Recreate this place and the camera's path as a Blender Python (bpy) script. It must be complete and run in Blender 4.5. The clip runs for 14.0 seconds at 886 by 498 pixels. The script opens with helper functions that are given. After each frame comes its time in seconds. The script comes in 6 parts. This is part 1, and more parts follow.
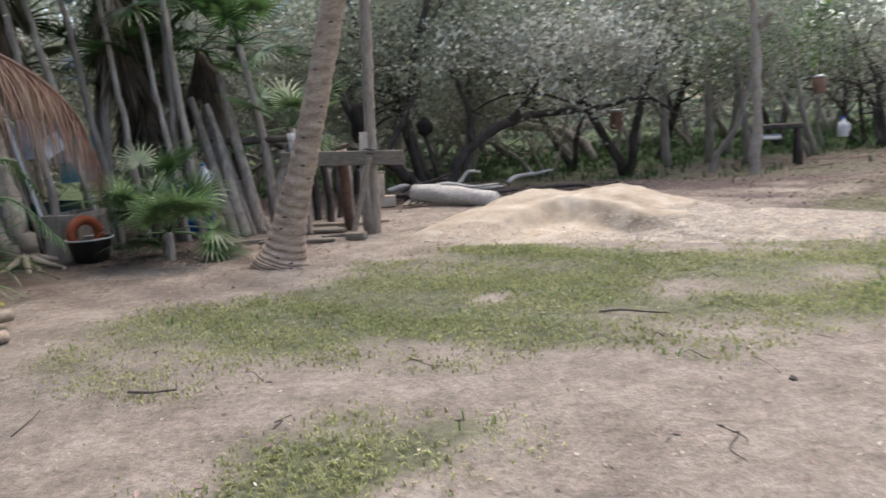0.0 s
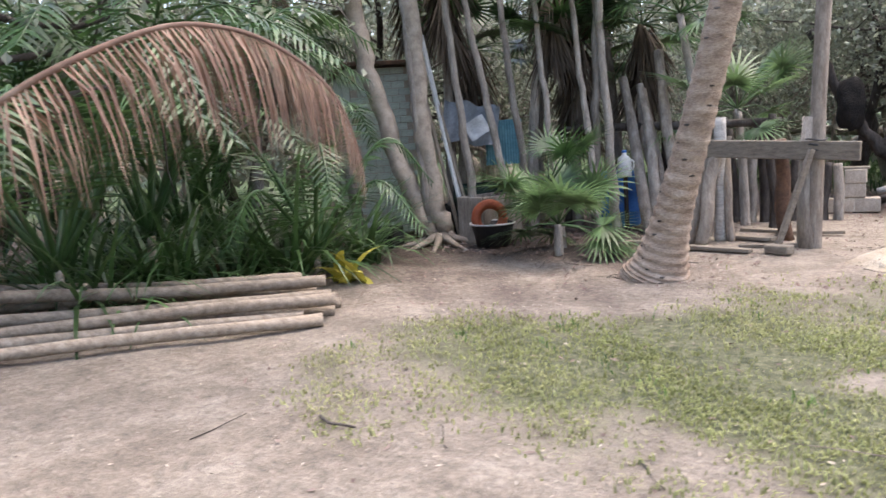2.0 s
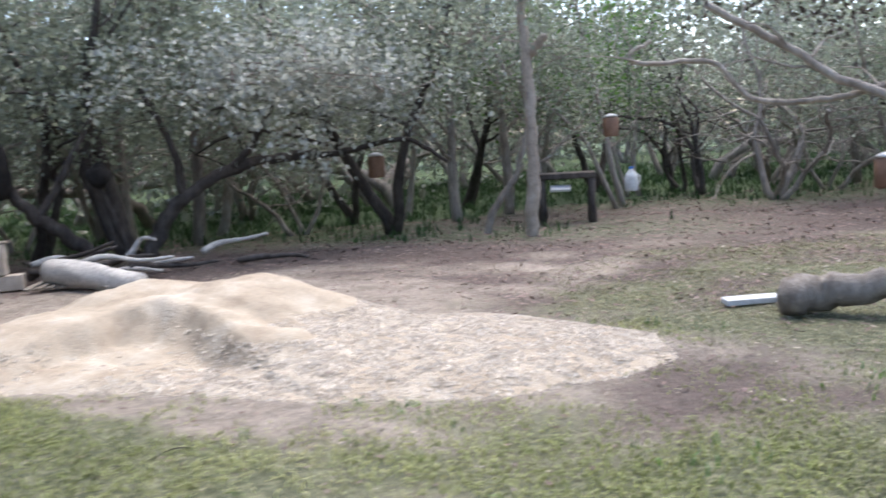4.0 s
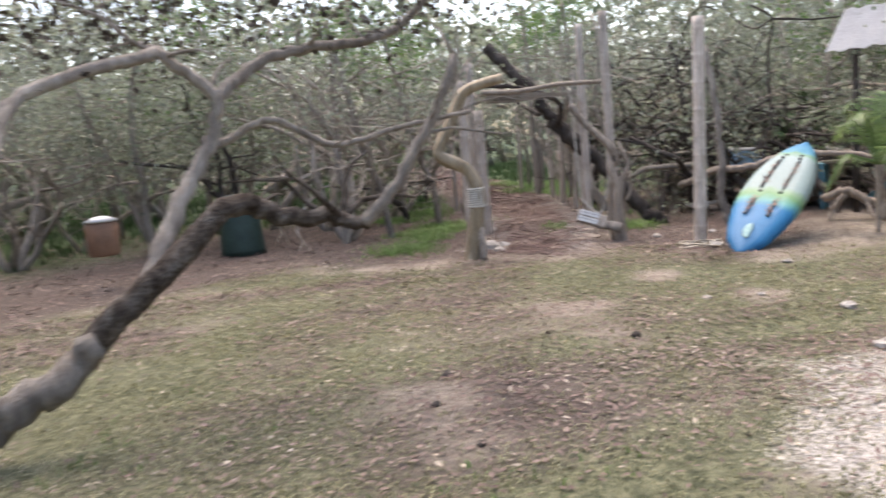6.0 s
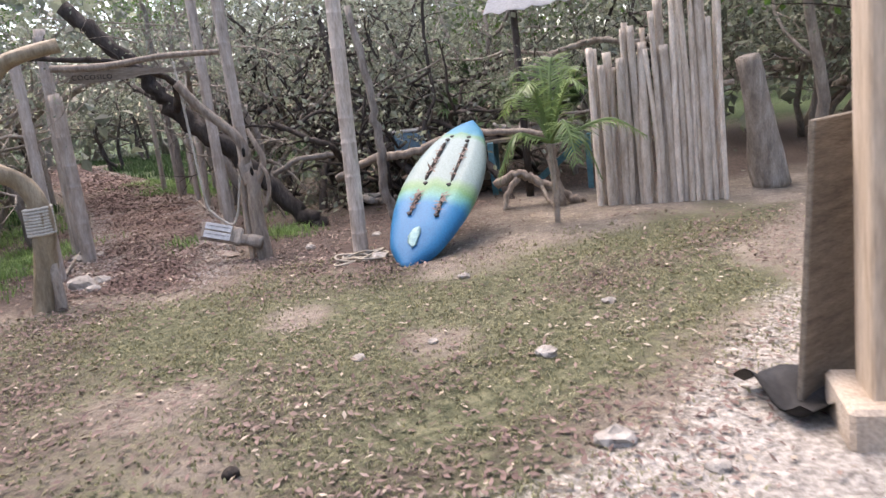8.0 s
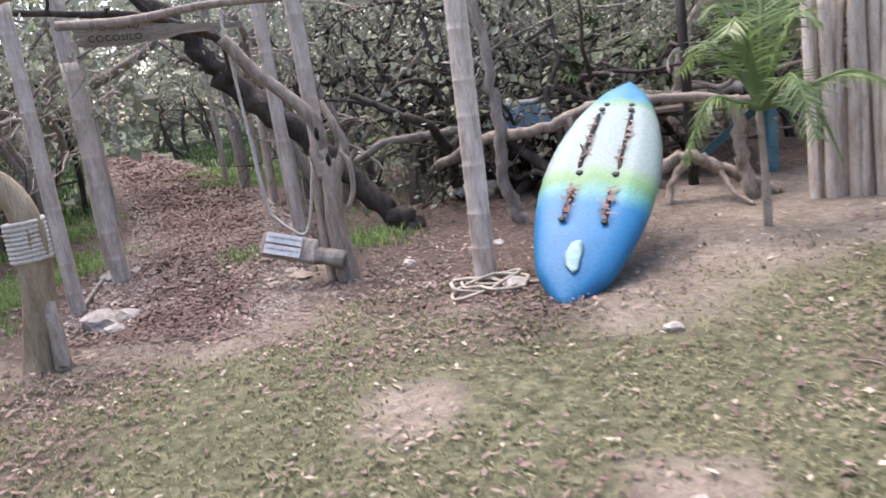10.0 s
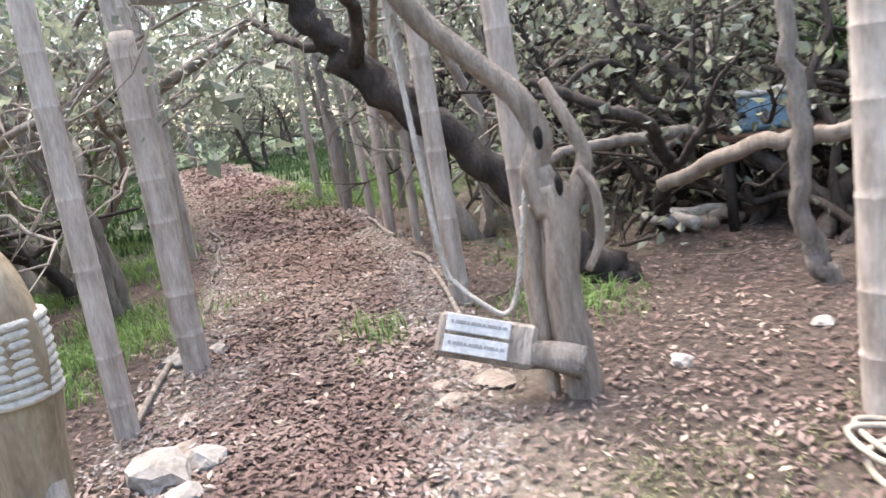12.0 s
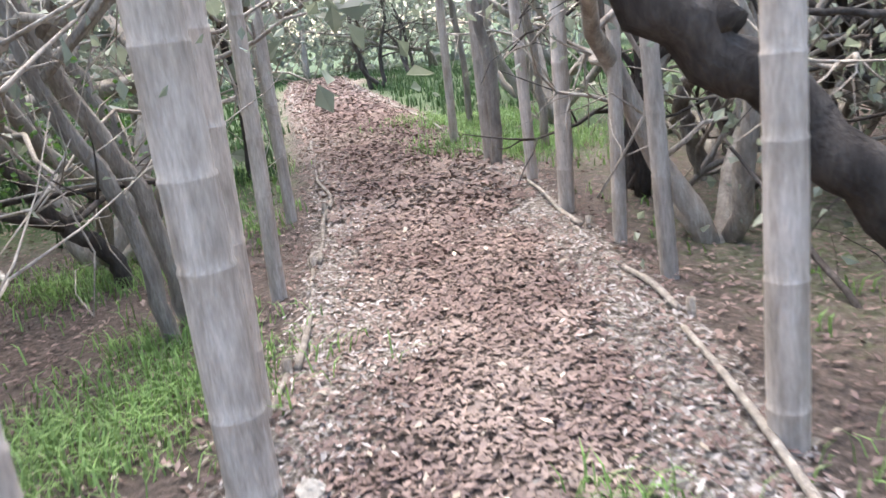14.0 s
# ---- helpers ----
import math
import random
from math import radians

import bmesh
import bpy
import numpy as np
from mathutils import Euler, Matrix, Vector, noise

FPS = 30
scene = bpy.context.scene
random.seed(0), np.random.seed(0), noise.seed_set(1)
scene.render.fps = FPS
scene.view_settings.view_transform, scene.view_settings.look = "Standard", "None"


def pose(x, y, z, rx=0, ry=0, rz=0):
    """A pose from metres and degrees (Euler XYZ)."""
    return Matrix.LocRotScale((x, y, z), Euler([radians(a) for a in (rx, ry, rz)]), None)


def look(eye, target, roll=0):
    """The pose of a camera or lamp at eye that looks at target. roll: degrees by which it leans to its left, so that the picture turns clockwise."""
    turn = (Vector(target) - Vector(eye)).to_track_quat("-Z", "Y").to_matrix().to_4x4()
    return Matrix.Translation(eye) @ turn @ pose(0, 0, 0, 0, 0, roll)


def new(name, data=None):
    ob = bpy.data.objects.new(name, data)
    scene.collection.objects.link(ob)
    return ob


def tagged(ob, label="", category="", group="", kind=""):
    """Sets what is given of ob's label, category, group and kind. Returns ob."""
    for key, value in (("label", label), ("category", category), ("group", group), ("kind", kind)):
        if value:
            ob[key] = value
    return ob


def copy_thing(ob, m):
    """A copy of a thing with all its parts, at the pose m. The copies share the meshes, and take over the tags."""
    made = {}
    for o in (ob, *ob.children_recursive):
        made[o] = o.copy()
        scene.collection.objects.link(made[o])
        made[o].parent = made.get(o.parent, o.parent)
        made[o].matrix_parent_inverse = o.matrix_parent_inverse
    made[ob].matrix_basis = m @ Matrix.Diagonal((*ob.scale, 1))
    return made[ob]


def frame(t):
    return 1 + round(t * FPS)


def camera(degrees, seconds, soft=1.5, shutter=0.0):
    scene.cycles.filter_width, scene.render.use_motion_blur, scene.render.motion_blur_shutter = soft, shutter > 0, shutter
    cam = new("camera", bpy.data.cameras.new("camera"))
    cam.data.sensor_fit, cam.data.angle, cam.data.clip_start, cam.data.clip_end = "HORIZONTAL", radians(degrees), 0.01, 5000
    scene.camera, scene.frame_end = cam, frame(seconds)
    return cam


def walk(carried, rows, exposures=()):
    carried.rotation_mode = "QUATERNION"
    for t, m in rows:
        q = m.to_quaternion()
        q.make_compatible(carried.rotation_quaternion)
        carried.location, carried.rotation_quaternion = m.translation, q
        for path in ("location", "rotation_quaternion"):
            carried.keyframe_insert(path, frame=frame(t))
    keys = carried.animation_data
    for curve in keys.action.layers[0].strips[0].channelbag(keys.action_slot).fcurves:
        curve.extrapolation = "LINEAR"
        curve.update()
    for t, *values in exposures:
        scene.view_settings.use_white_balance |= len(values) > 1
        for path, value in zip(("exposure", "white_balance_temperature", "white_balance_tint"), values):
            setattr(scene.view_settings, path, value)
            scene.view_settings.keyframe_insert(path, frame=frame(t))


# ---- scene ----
cam = camera(58.6, 14.0, shutter=0.35)
PATH = [
    (0, (-0.051, 0.032, 1.488), (-0.047, 2.004, 1.156), -4.1),
    (0.5, (0.189, 0.493, 1.495), (-0.086, 2.443, 1.144), -4.4),
    (1, (0.41, 0.973, 1.495), (-0.058, 2.886, 1.146), -3.9),
    (1.5, (0.735, 1.344, 1.5), (-0.141, 3.115, 1.189), -3.8),
    (2, (1.039, 1.812, 1.443), (-0.18, 3.37, 1.15), -3.8),
    (2.5, (1.398, 2.295, 1.462), (0.372, 3.991, 1.194), -3.5),
    (3, (1.846, 2.729, 1.46), (1.103, 4.567, 1.2), -3.0),
    (3.2, (2.06, 2.897, 1.478), (1.478, 4.789, 1.214), -2.9),
    (3.5, (2.401, 3.14, 1.499), (2.176, 5.107, 1.213), -2.8),
    (3.9, (2.841, 3.331, 1.503), (3.051, 5.301, 1.228), -2.8),
    (4, (3.004, 3.413, 1.493), (3.281, 5.375, 1.223), -3.6),
    (4.2, (3.363, 3.585, 1.462), (3.692, 5.539, 1.191), -3.0),
    (6.3, (5.814, 4.093, 1.625), (7.499, 5.122, 1.313), -5.0),
    (6.5, (6.102, 4.121, 1.637), (7.831, 5.068, 1.3), -5.0),
    (7, (6.719, 4.208, 1.59), (8.576, 4.857, 1.231), -5.4),
    (7.2, (6.992, 4.259, 1.577), (8.87, 4.842, 1.214), -5.8),
    (9.3, (9.572, 5.35, 1.385), (11.476, 5.793, 0.963), -7.2),
    (9.5, (9.777, 5.464, 1.366), (11.686, 5.879, 0.938), -7.3),
    (10, (10.273, 5.817, 1.392), (12.106, 6.497, 0.974), -8.4),
    (10.5, (10.755, 6.269, 1.368), (12.585, 6.968, 0.964), -8.8),
    (11, (11.289, 6.773, 1.354), (13.085, 7.565, 0.97), -8.8),
    (11.5, (11.845, 7.254, 1.372), (13.641, 8.063, 1.025), -9.7),
    (12, (12.388, 7.652, 1.352), (14.167, 8.487, 0.979), -9.3),
    (12.5, (12.916, 8.061, 1.348), (14.659, 8.954, 0.942), -8.2),
    (13, (13.398, 8.445, 1.365), (15.126, 9.332, 0.891), -7.9),
    (13.5, (13.917, 8.849, 1.42), (15.537, 9.89, 0.881), -7.1),
    (14, (14.414, 9.287, 1.456), (16.02, 10.35, 0.919), -6.9),
]
EXPOSURE = [(0, 1.65, 7000, 13), (1.5, 2.06, 7000, 14), (2.5, 2.36, 6850, 17), (3.5, 2.17, 6400, 12), (4.2, 1.87, 6400, 12), (6.3, 1.85, 7450, 16), (7.2, 1.77, 7450, 17), (9.3, 1.97, 6900, 22), (10.5, 2.15, 7000, 17), (11.5, 2.52, 7150, 13), (12.5, 2.55, 7100, 13), (14, 2.82, 6700, 10)]
walk(cam, [(t, look(eye, target, roll)) for t, eye, target, roll in PATH], exposures=EXPOSURE)

# ---- light ----
SUN_EL, SUN_AZ = radians(68), radians(35)      # high sun behind thin cloud, ahead of the yard
world = bpy.data.worlds.new("sky")
scene.world = world
world.use_nodes = True
wn, wl = world.node_tree.nodes, world.node_tree.links
sky = wn.new("ShaderNodeTexSky")
sky.sky_type, sky.sun_disc = "NISHITA", False
sky.sun_elevation, sky.sun_rotation = SUN_EL, SUN_AZ
sky.air_density, sky.dust_density, sky.ozone_density = 1.0, 2.5, 1.5
wl.new(sky.outputs[0], wn["Background"].inputs["Color"])
wn["Background"].inputs["Strength"].default_value = 0.15
sun = new("sun", bpy.data.lights.new("sun", "SUN"))
sun.data.energy, sun.data.angle, sun.data.color = 1.2, radians(60), (1.0, 0.96, 0.9)
sun.matrix_world = look((0, 0, 30), (-30 * math.sin(SUN_AZ) / math.tan(SUN_EL), -30 * math.cos(SUN_AZ) / math.tan(SUN_EL), 0))


# ---- materials ----
def mat(name, cols, scale=5.0, stretch=(1, 1, 1), rough=0.8, bump=0.4, fine=45.0, metal=0.0, rand=0.0, island=0.0, spec=0.3, thin=0.0, span=0.42):
    """A surface of two noises, coarse colour and fine grain, with bump. rand: spread from object to object; island: from piece to piece; thin: light let through."""
    m = bpy.data.materials.new(name)
    m.use_nodes = True
    n, l = m.node_tree.nodes, m.node_tree.links
    b = n["Principled BSDF"]
    co = n.new("ShaderNodeTexCoord")
    mp = n.new("ShaderNodeMapping")
    mp.inputs["Scale"].default_value = stretch
    l.new(co.outputs["Object"], mp.inputs[0])
    big = n.new("ShaderNodeTexNoise")
    big.inputs["Scale"].default_value, big.inputs["Detail"].default_value = scale, 7
    big.inputs["Roughness"].default_value = 0.65
    l.new(mp.outputs[0], big.inputs["Vector"])
    ramp = n.new("ShaderNodeValToRGB")
    e = ramp.color_ramp.elements
    while len(e) < len(cols):
        e.new(0.5)
    for k, c in enumerate(cols):
        e[k].position = 0.51 - span / 2 + span * k / max(1, len(cols) - 1)
        e[k].color = (*c, 1)
    l.new(big.outputs["Fac"], ramp.inputs[0])
    small = n.new("ShaderNodeTexNoise")
    small.inputs["Scale"].default_value, small.inputs["Detail"].default_value = fine, 4
    l.new(mp.outputs[0], small.inputs["Vector"])
    grain = n.new("ShaderNodeMapRange")
    grain.inputs["To Min"].default_value, grain.inputs["To Max"].default_value = 0.6, 1.4
    l.new(small.outputs["Fac"], grain.inputs["Value"])
    hsv = n.new("ShaderNodeHueSaturation")
    l.new(ramp.outputs[0], hsv.inputs["Color"])
    last = grain.outputs[0]
    for amount, node, out in ((rand, "ShaderNodeObjectInfo", "Random"), (island, "ShaderNodeNewGeometry", "Random Per Island")):
        if amount:
            src = n.new(node)
            mr = n.new("ShaderNodeMapRange")
            mr.inputs["To Min"].default_value, mr.inputs["To Max"].default_value = 1 - amount, 1 + amount
            l.new(src.outputs[out], mr.inputs["Value"])
            mu = n.new("ShaderNodeMath")
            mu.operation = "MULTIPLY"
            l.new(last, mu.inputs[0])
            l.new(mr.outputs[0], mu.inputs[1])
            last = mu.outputs[0]
    l.new(last, hsv.inputs["Value"])
    l.new(hsv.outputs[0], b.inputs["Base Color"])
    b.inputs["Roughness"].default_value, b.inputs["Metallic"].default_value = rough, metal
    b.inputs["Specular IOR Level"].default_value = spec
    if bump:
        bp = n.new("ShaderNodeBump")
        bp.inputs["Strength"].default_value, bp.inputs["Distance"].default_value = bump, 0.02
        l.new(small.outputs["Fac"], bp.inputs["Height"])
        l.new(bp.outputs[0], b.inputs["Normal"])
    if thin:
        tr = n.new("ShaderNodeBsdfTranslucent")
        l.new(hsv.outputs[0], tr.inputs["Color"])
        mx = n.new("ShaderNodeMixShader")
        mx.inputs[0].default_value = thin
        l.new(b.outputs[0], mx.inputs[1])
        l.new(tr.outputs[0], mx.inputs[2])
        l.new(mx.outputs[0], n["Material Output"].inputs[0])
    return m


BARK = mat("grey bark", [(.14, .115, .095), (.25, .215, .18), (.38, .34, .29)], 4, (3, 3, .8), .9, .8, 30, rand=.25)
ROUGHBARK = mat("rough brown bark", [(.03, .023, .018), (.078, .062, .05), (.155, .135, .115)], 5, (2, 2, 2), .9, 1.0, 22, span=.3, spec=.08)
DARKBARK = mat("dark bark", [(.028, .023, .02), (.062, .052, .045), (.11, .094, .083)], 4, (2, 2, .8), .85, .8, 25, rand=.2, spec=.15)
PALEBARK = mat("pale palm bark", [(.2, .16, .125), (.31, .255, .2), (.4, .34, .275)], 4, (2, 2, 2), .85, .5, 40, rand=.1)
PALMBARK = mat("ringed palm bark", [(.19, .13, .092), (.33, .245, .18), (.45, .355, .275)], 5, (1, 1, 2.5), .85, .6, 40)
DRIFT = mat("driftwood", [(0.163, 0.127, 0.0999), (0.281, 0.231, 0.185), (0.392, 0.337, 0.277)], 5, (4, 4, 1), .85, .6, 30, rand=.15)
BLEACH = mat("bleached log", [(.27, .25, .222), (.42, .39, .35), (.56, .53, .48)], 5, (1.5, 5, 5), .85, .6, 30, rand=.1)
TANWOOD = mat("bare tan wood", [(0.17, 0.126, 0.0777), (0.274, 0.215, 0.141), (0.348, 0.289, 0.2)], 3, (4, 4, 1), .6, .4, 20)
BAMBOO = mat("dry bamboo", [(.23, .19, .155), (.41, .35, .295), (.54, .475, .41)], 3.5, (4, 4, .8), .65, .35, 25, rand=.22)
LUMBER = mat("weathered lumber", [(0.118, 0.0962, 0.074), (0.2, 0.167, 0.13), (0.266, 0.226, 0.178)], 6, (1, 6, 6), .85, .4, 30, rand=.2)
TIMBER = mat("sawn timber", [(.33, .24, .16), (.48, .38, .28), (.58, .48, .37)], 2, (4, 4, .6), .7, .25, 18, rand=.1)
POLEWOOD = mat("peeled pole wood", [(.15, .115, .085), (.26, .21, .16), (.37, .31, .245)], 4, (1.2, 5, 5), .85, .5, 30, rand=.25)
PALEPOLE = mat("pale dry pole", [(.36, .29, .225), (.56, .48, .395), (.7, .63, .54)], 4, (5, 5, 1), .8, .5, 30, rand=.25)
SAND = mat("heaped sand", [(.25, .2, .145), (.325, .27, .2), (.39, .34, .27)], 2.2, (1, 1, 1), .95, .7, 70, span=.3)
PEBBLE = mat("white limestone chips", [(.36, .295, .225), (.45, .385, .305), (.54, .475, .39)], 8, (1, 1, 1), .9, .3, 60, island=.22)
STONE = mat("limestone", [(0.222, 0.2, 0.174), (0.311, 0.289, 0.259), (0.407, 0.385, 0.355)], 6, (1, 1, 1), .9, .8, 30, rand=.1)
BLOCK = mat("concrete block", [(.36, .29, .22), (.46, .38, .3), (.54, .46, .37)], 6, (1, 1, 1), .95, .5, 60, rand=.1)
LEAF = mat("grey-green leaf", [(.11, .13, .085), (.2, .225, .16), (.29, .315, .235)], 1.2, (1, 1, 1), .36, 0, 3, island=.5, spec=.8, thin=.5)
# the leaf above made paler, putting bright haze into its colour
HAZELEAF = mat("silver-grey leaf paled for haze", [(.19, .205, .17), (.31, .325, .28), (.43, .45, .4)], 1.2, (1, 1, 1), .35, 0, 3, island=.4, spec=.8, thin=.5)
BRIGHTLEAF = mat("fresh leaf", [(.04, .09, .015), (.08, .16, .03), (.14, .24, .06)], 1.2, (1, 1, 1), .45, 0, 3, island=.4, spec=.5, thin=.4)
BRIGHTPALM = mat("young palm leaf", [(.1, .16, .05), (.18, .26, .095), (.29, .36, .17)], 1.5, (1, 1, 1), .4, 0, 4, island=.4, spec=.5, thin=.4)
FANLEAF = mat("bright fan palm leaf", [(.05, .1, .04), (.1, .17, .07), (.17, .25, .12)], 1.5, (1, 1, 1), .4, 0, 4, island=.4, spec=.5, thin=.35)
PALMLEAF = mat("palm leaf", [(.02, .05, .018), (.045, .095, .03), (.085, .15, .05)], 1.5, (1, 1, 1), .4, 0, 4, island=.45, spec=.5, thin=.3)
YELLOWLEAF = mat("yellowing palm leaf", [(.25, .24, .03), (.4, .36, .06), (.48, .42, .12)], 2, (1, 1, 1), .5, 0, 6, island=.25, thin=.3)
DEADFROND = mat("dead rust-brown frond", [(.1, .058, .044), (.2, .122, .088), (.38, .295, .215)], 1.6, (1, 1, 1), .75, 0, 5, island=.4, thin=.15)
THATCH = mat("dry hanging palm thatch", [(.04, .03, .022), (.09, .068, .05), (.15, .118, .085)], 2, (1, 1, 1), .9, 0, 5, island=.4, thin=.1)
LITTER = mat("fallen leaf", [(.112, .073, .065), (.19, .137, .119), (.275, .217, .184)], .9, (1, 1, 1), .9, 0, 4, island=.28, spec=.1)
PALELITTER = mat("pale dry leaf", [(0.244, 0.192, 0.141), (0.34, 0.285, 0.222), (0.429, 0.377, 0.311)], .9, (1, 1, 1), .7, 0, 4, island=.35, spec=.3)
CHIPS = mat("grey-white path chips", [(.17, .142, .128), (.29, .257, .235), (.42, .38, .35)], .9, (1, 1, 1), .85, 0, 4, island=.45, spec=.25)
DRYGRASS = mat("short dry grass", [(.155, .16, .085), (.235, .23, .135), (.335, .315, .215)], .5, (1, 1, 1), .6, 0, 3, island=.4, spec=.3, thin=.45)
GRASS = mat("short grass", [(.17, .195, .068), (.275, .29, .122), (.405, .39, .212)], .5, (1, 1, 1), .6, 0, 3, island=.4, spec=.3, thin=.45)
DARKGRASS = mat("shaded undergrowth", [(.095, .165, .048), (.16, .26, .08), (.235, .33, .13)], .6, (1, 1, 1), .6, 0, 3, island=.4, thin=.35)
# weed green coloured darker, for the far floor under the trees
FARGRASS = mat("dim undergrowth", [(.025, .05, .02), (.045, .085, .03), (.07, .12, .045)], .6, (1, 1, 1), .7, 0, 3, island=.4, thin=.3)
ROPE = mat("white twisted rope", [(0.34, 0.311, 0.259), (0.459, 0.425, 0.363), (0.533, 0.503, 0.444)], 8, (1, 1, 1), .9, .5, 60, rand=.05)
OLDROPE = mat("old tan rope", [(0.266, 0.229, 0.17), (0.37, 0.326, 0.259), (0.444, 0.4, 0.333)], 8, (1, 1, 1), .9, .5, 60)
BLACK = mat("dull black plastic", [(.012, .012, .013), (.022, .021, .021), (.04, .038, .036)], 5, (1, 1, 1), .6, .2, 40)
NEST = mat("black-brown nest earth", [(.008, .007, .006), (.016, .013, .011), (.03, .025, .02)], 8, (1, 1, 1), .95, .9, 40)
BLUE = mat("blue plastic", [(0.0148, 0.0888, 0.311), (0.0185, 0.118, 0.385), (0.0296, 0.148, 0.429)], 3, (1, 1, 1), .45, .1, 40)
PALEBLUE = mat("faded pale blue plastic", [(0.148, 0.281, 0.37), (0.207, 0.348, 0.444), (0.266, 0.4, 0.488)], 3, (1, 1, 1), .5, .1, 40)
ORANGE = mat("orange plastic", [(0.266, 0.0629, 0.0296), (0.333, 0.0851, 0.0407), (0.37, 0.111, 0.0555)], 3, (1, 1, 1), .5, .1, 40)
RUST = mat("rust-orange feeder plastic", [(.14, .075, .045), (.19, .105, .065), (.23, .135, .085)], 3, (1, 1, 1), .6, .1, 40)
WHITE = mat("dirty white plastic", [(0.37, 0.363, 0.34), (0.466, 0.459, 0.437), (0.533, 0.525, 0.503)], 4, (1, 1, 1), .5, .1, 40)
SCUFF = mat("scuffed pale plastic", [(.13, .26, .3), (.22, .36, .35), (.3, .42, .36)], 9, (1, 1, 1), .6, .1, 50)
WHITEPAINT = mat("worn white paint", [(.36, .365, .36), (.45, .46, .455), (.5, .51, .505)], 9, (1, 1, 1), .6, .2, 50)
WALLPAINT = mat("pale green-white painted wall", [(.4, .44, .37), (.5, .54, .46), (.58, .61, .53)], 2, (1, 1, 1), .8, .2, 50, rand=.06)
TARP = mat("grey tarpaulin", [(0.118, 0.133, 0.148), (0.192, 0.215, 0.237), (0.266, 0.289, 0.311)], 2, (1, 1, 1), .5, .2, 30, thin=.15)
SHEET = mat("silver-white roof sheet", [(.5, .52, .55), (.6, .62, .65), (.68, .7, .72)], 2, (1, 1, 1), .4, .1, 30, thin=.75)
TEAL = mat("teal corrugated sheet", [(0.0518, 0.148, 0.178), (0.0888, 0.222, 0.259), (0.133, 0.281, 0.318)], 3, (1, 1, 1), .5, .2, 30)
GREENPLASTIC = mat("dark green plastic", [(.012, .025, .02), (.02, .04, .032), (.03, .055, .045)], 4, (1, 1, 1), .5, .1, 30)
IRON = mat("rusted iron", [(0.0444, 0.0296, 0.0222), (0.0962, 0.0555, 0.037), (0.148, 0.0814, 0.0518)], 8, (1, 1, 1), .8, .5, 40, metal=.3)
INK = mat("dark burnt lettering", [(.025, .02, .018), (.035, .03, .025)], 8, (1, 1, 1), .8, 0, 40)
GREYTEXT = mat("grey print", [(.2, .2, .2), (.28, .28, .28)], 8, (1, 1, 1), .7, 0, 40)


def kayak_paint():
    """Blue, green and white bands along the hull, melting into one another."""
    m = mat("banded kayak plastic", [(.5, .5, .5), (.55, .55, .55)], 4, (1, 1, 1), .5, .12, 60, spec=.3)
    n, l = m.node_tree.nodes, m.node_tree.links
    co = n.new("ShaderNodeTexCoord")
    sep = n.new("ShaderNodeSeparateXYZ")
    l.new(co.outputs["Object"], sep.inputs[0])
    wob = n.new("ShaderNodeTexNoise")
    wob.inputs["Scale"].default_value = 5
    l.new(co.outputs["Object"], wob.inputs["Vector"])
    ad = n.new("ShaderNodeMath")
    ad.operation = "MULTIPLY_ADD"
    ad.inputs[1].default_value = 0.16
    l.new(wob.outputs["Fac"], ad.inputs[0])
    l.new(sep.outputs["X"], ad.inputs[2])
    rng = n.new("ShaderNodeMapRange")
    rng.inputs["From Max"].default_value = 2.85
    l.new(ad.outputs[0], rng.inputs["Value"])
    ramp = n.new("ShaderNodeValToRGB")
    stops = [(0, (0.00718, 0.114, 0.252)), (.31, (0.0107, 0.141, 0.293)), (.36, (0.0857, 0.264, 0.238)), (.4, (0.113, 0.238, 0.105)), (.43, (0.161, 0.266, 0.152)), (.47, (0.2, 0.266, 0.251)), (.74, (0.213, 0.28, 0.275)), (.78, (0.123, 0.247, 0.143)), (.81, (0.0479, 0.203, 0.287)), (1, (0.015, 0.141, 0.299))]
    e = ramp.color_ramp.elements
    while len(e) < len(stops):
        e.new(0.5)
    for k, (p, c) in enumerate(stops):
        e[k].position, e[k].color = p, (*c, 1)
    l.new(rng.outputs[0], ramp.inputs[0])
    hsv = next(x for x in n if x.bl_idname == "ShaderNodeHueSaturation")
    l.new(ramp.outputs[0], hsv.inputs["Color"])
    return m


KAYAK = kayak_paint()


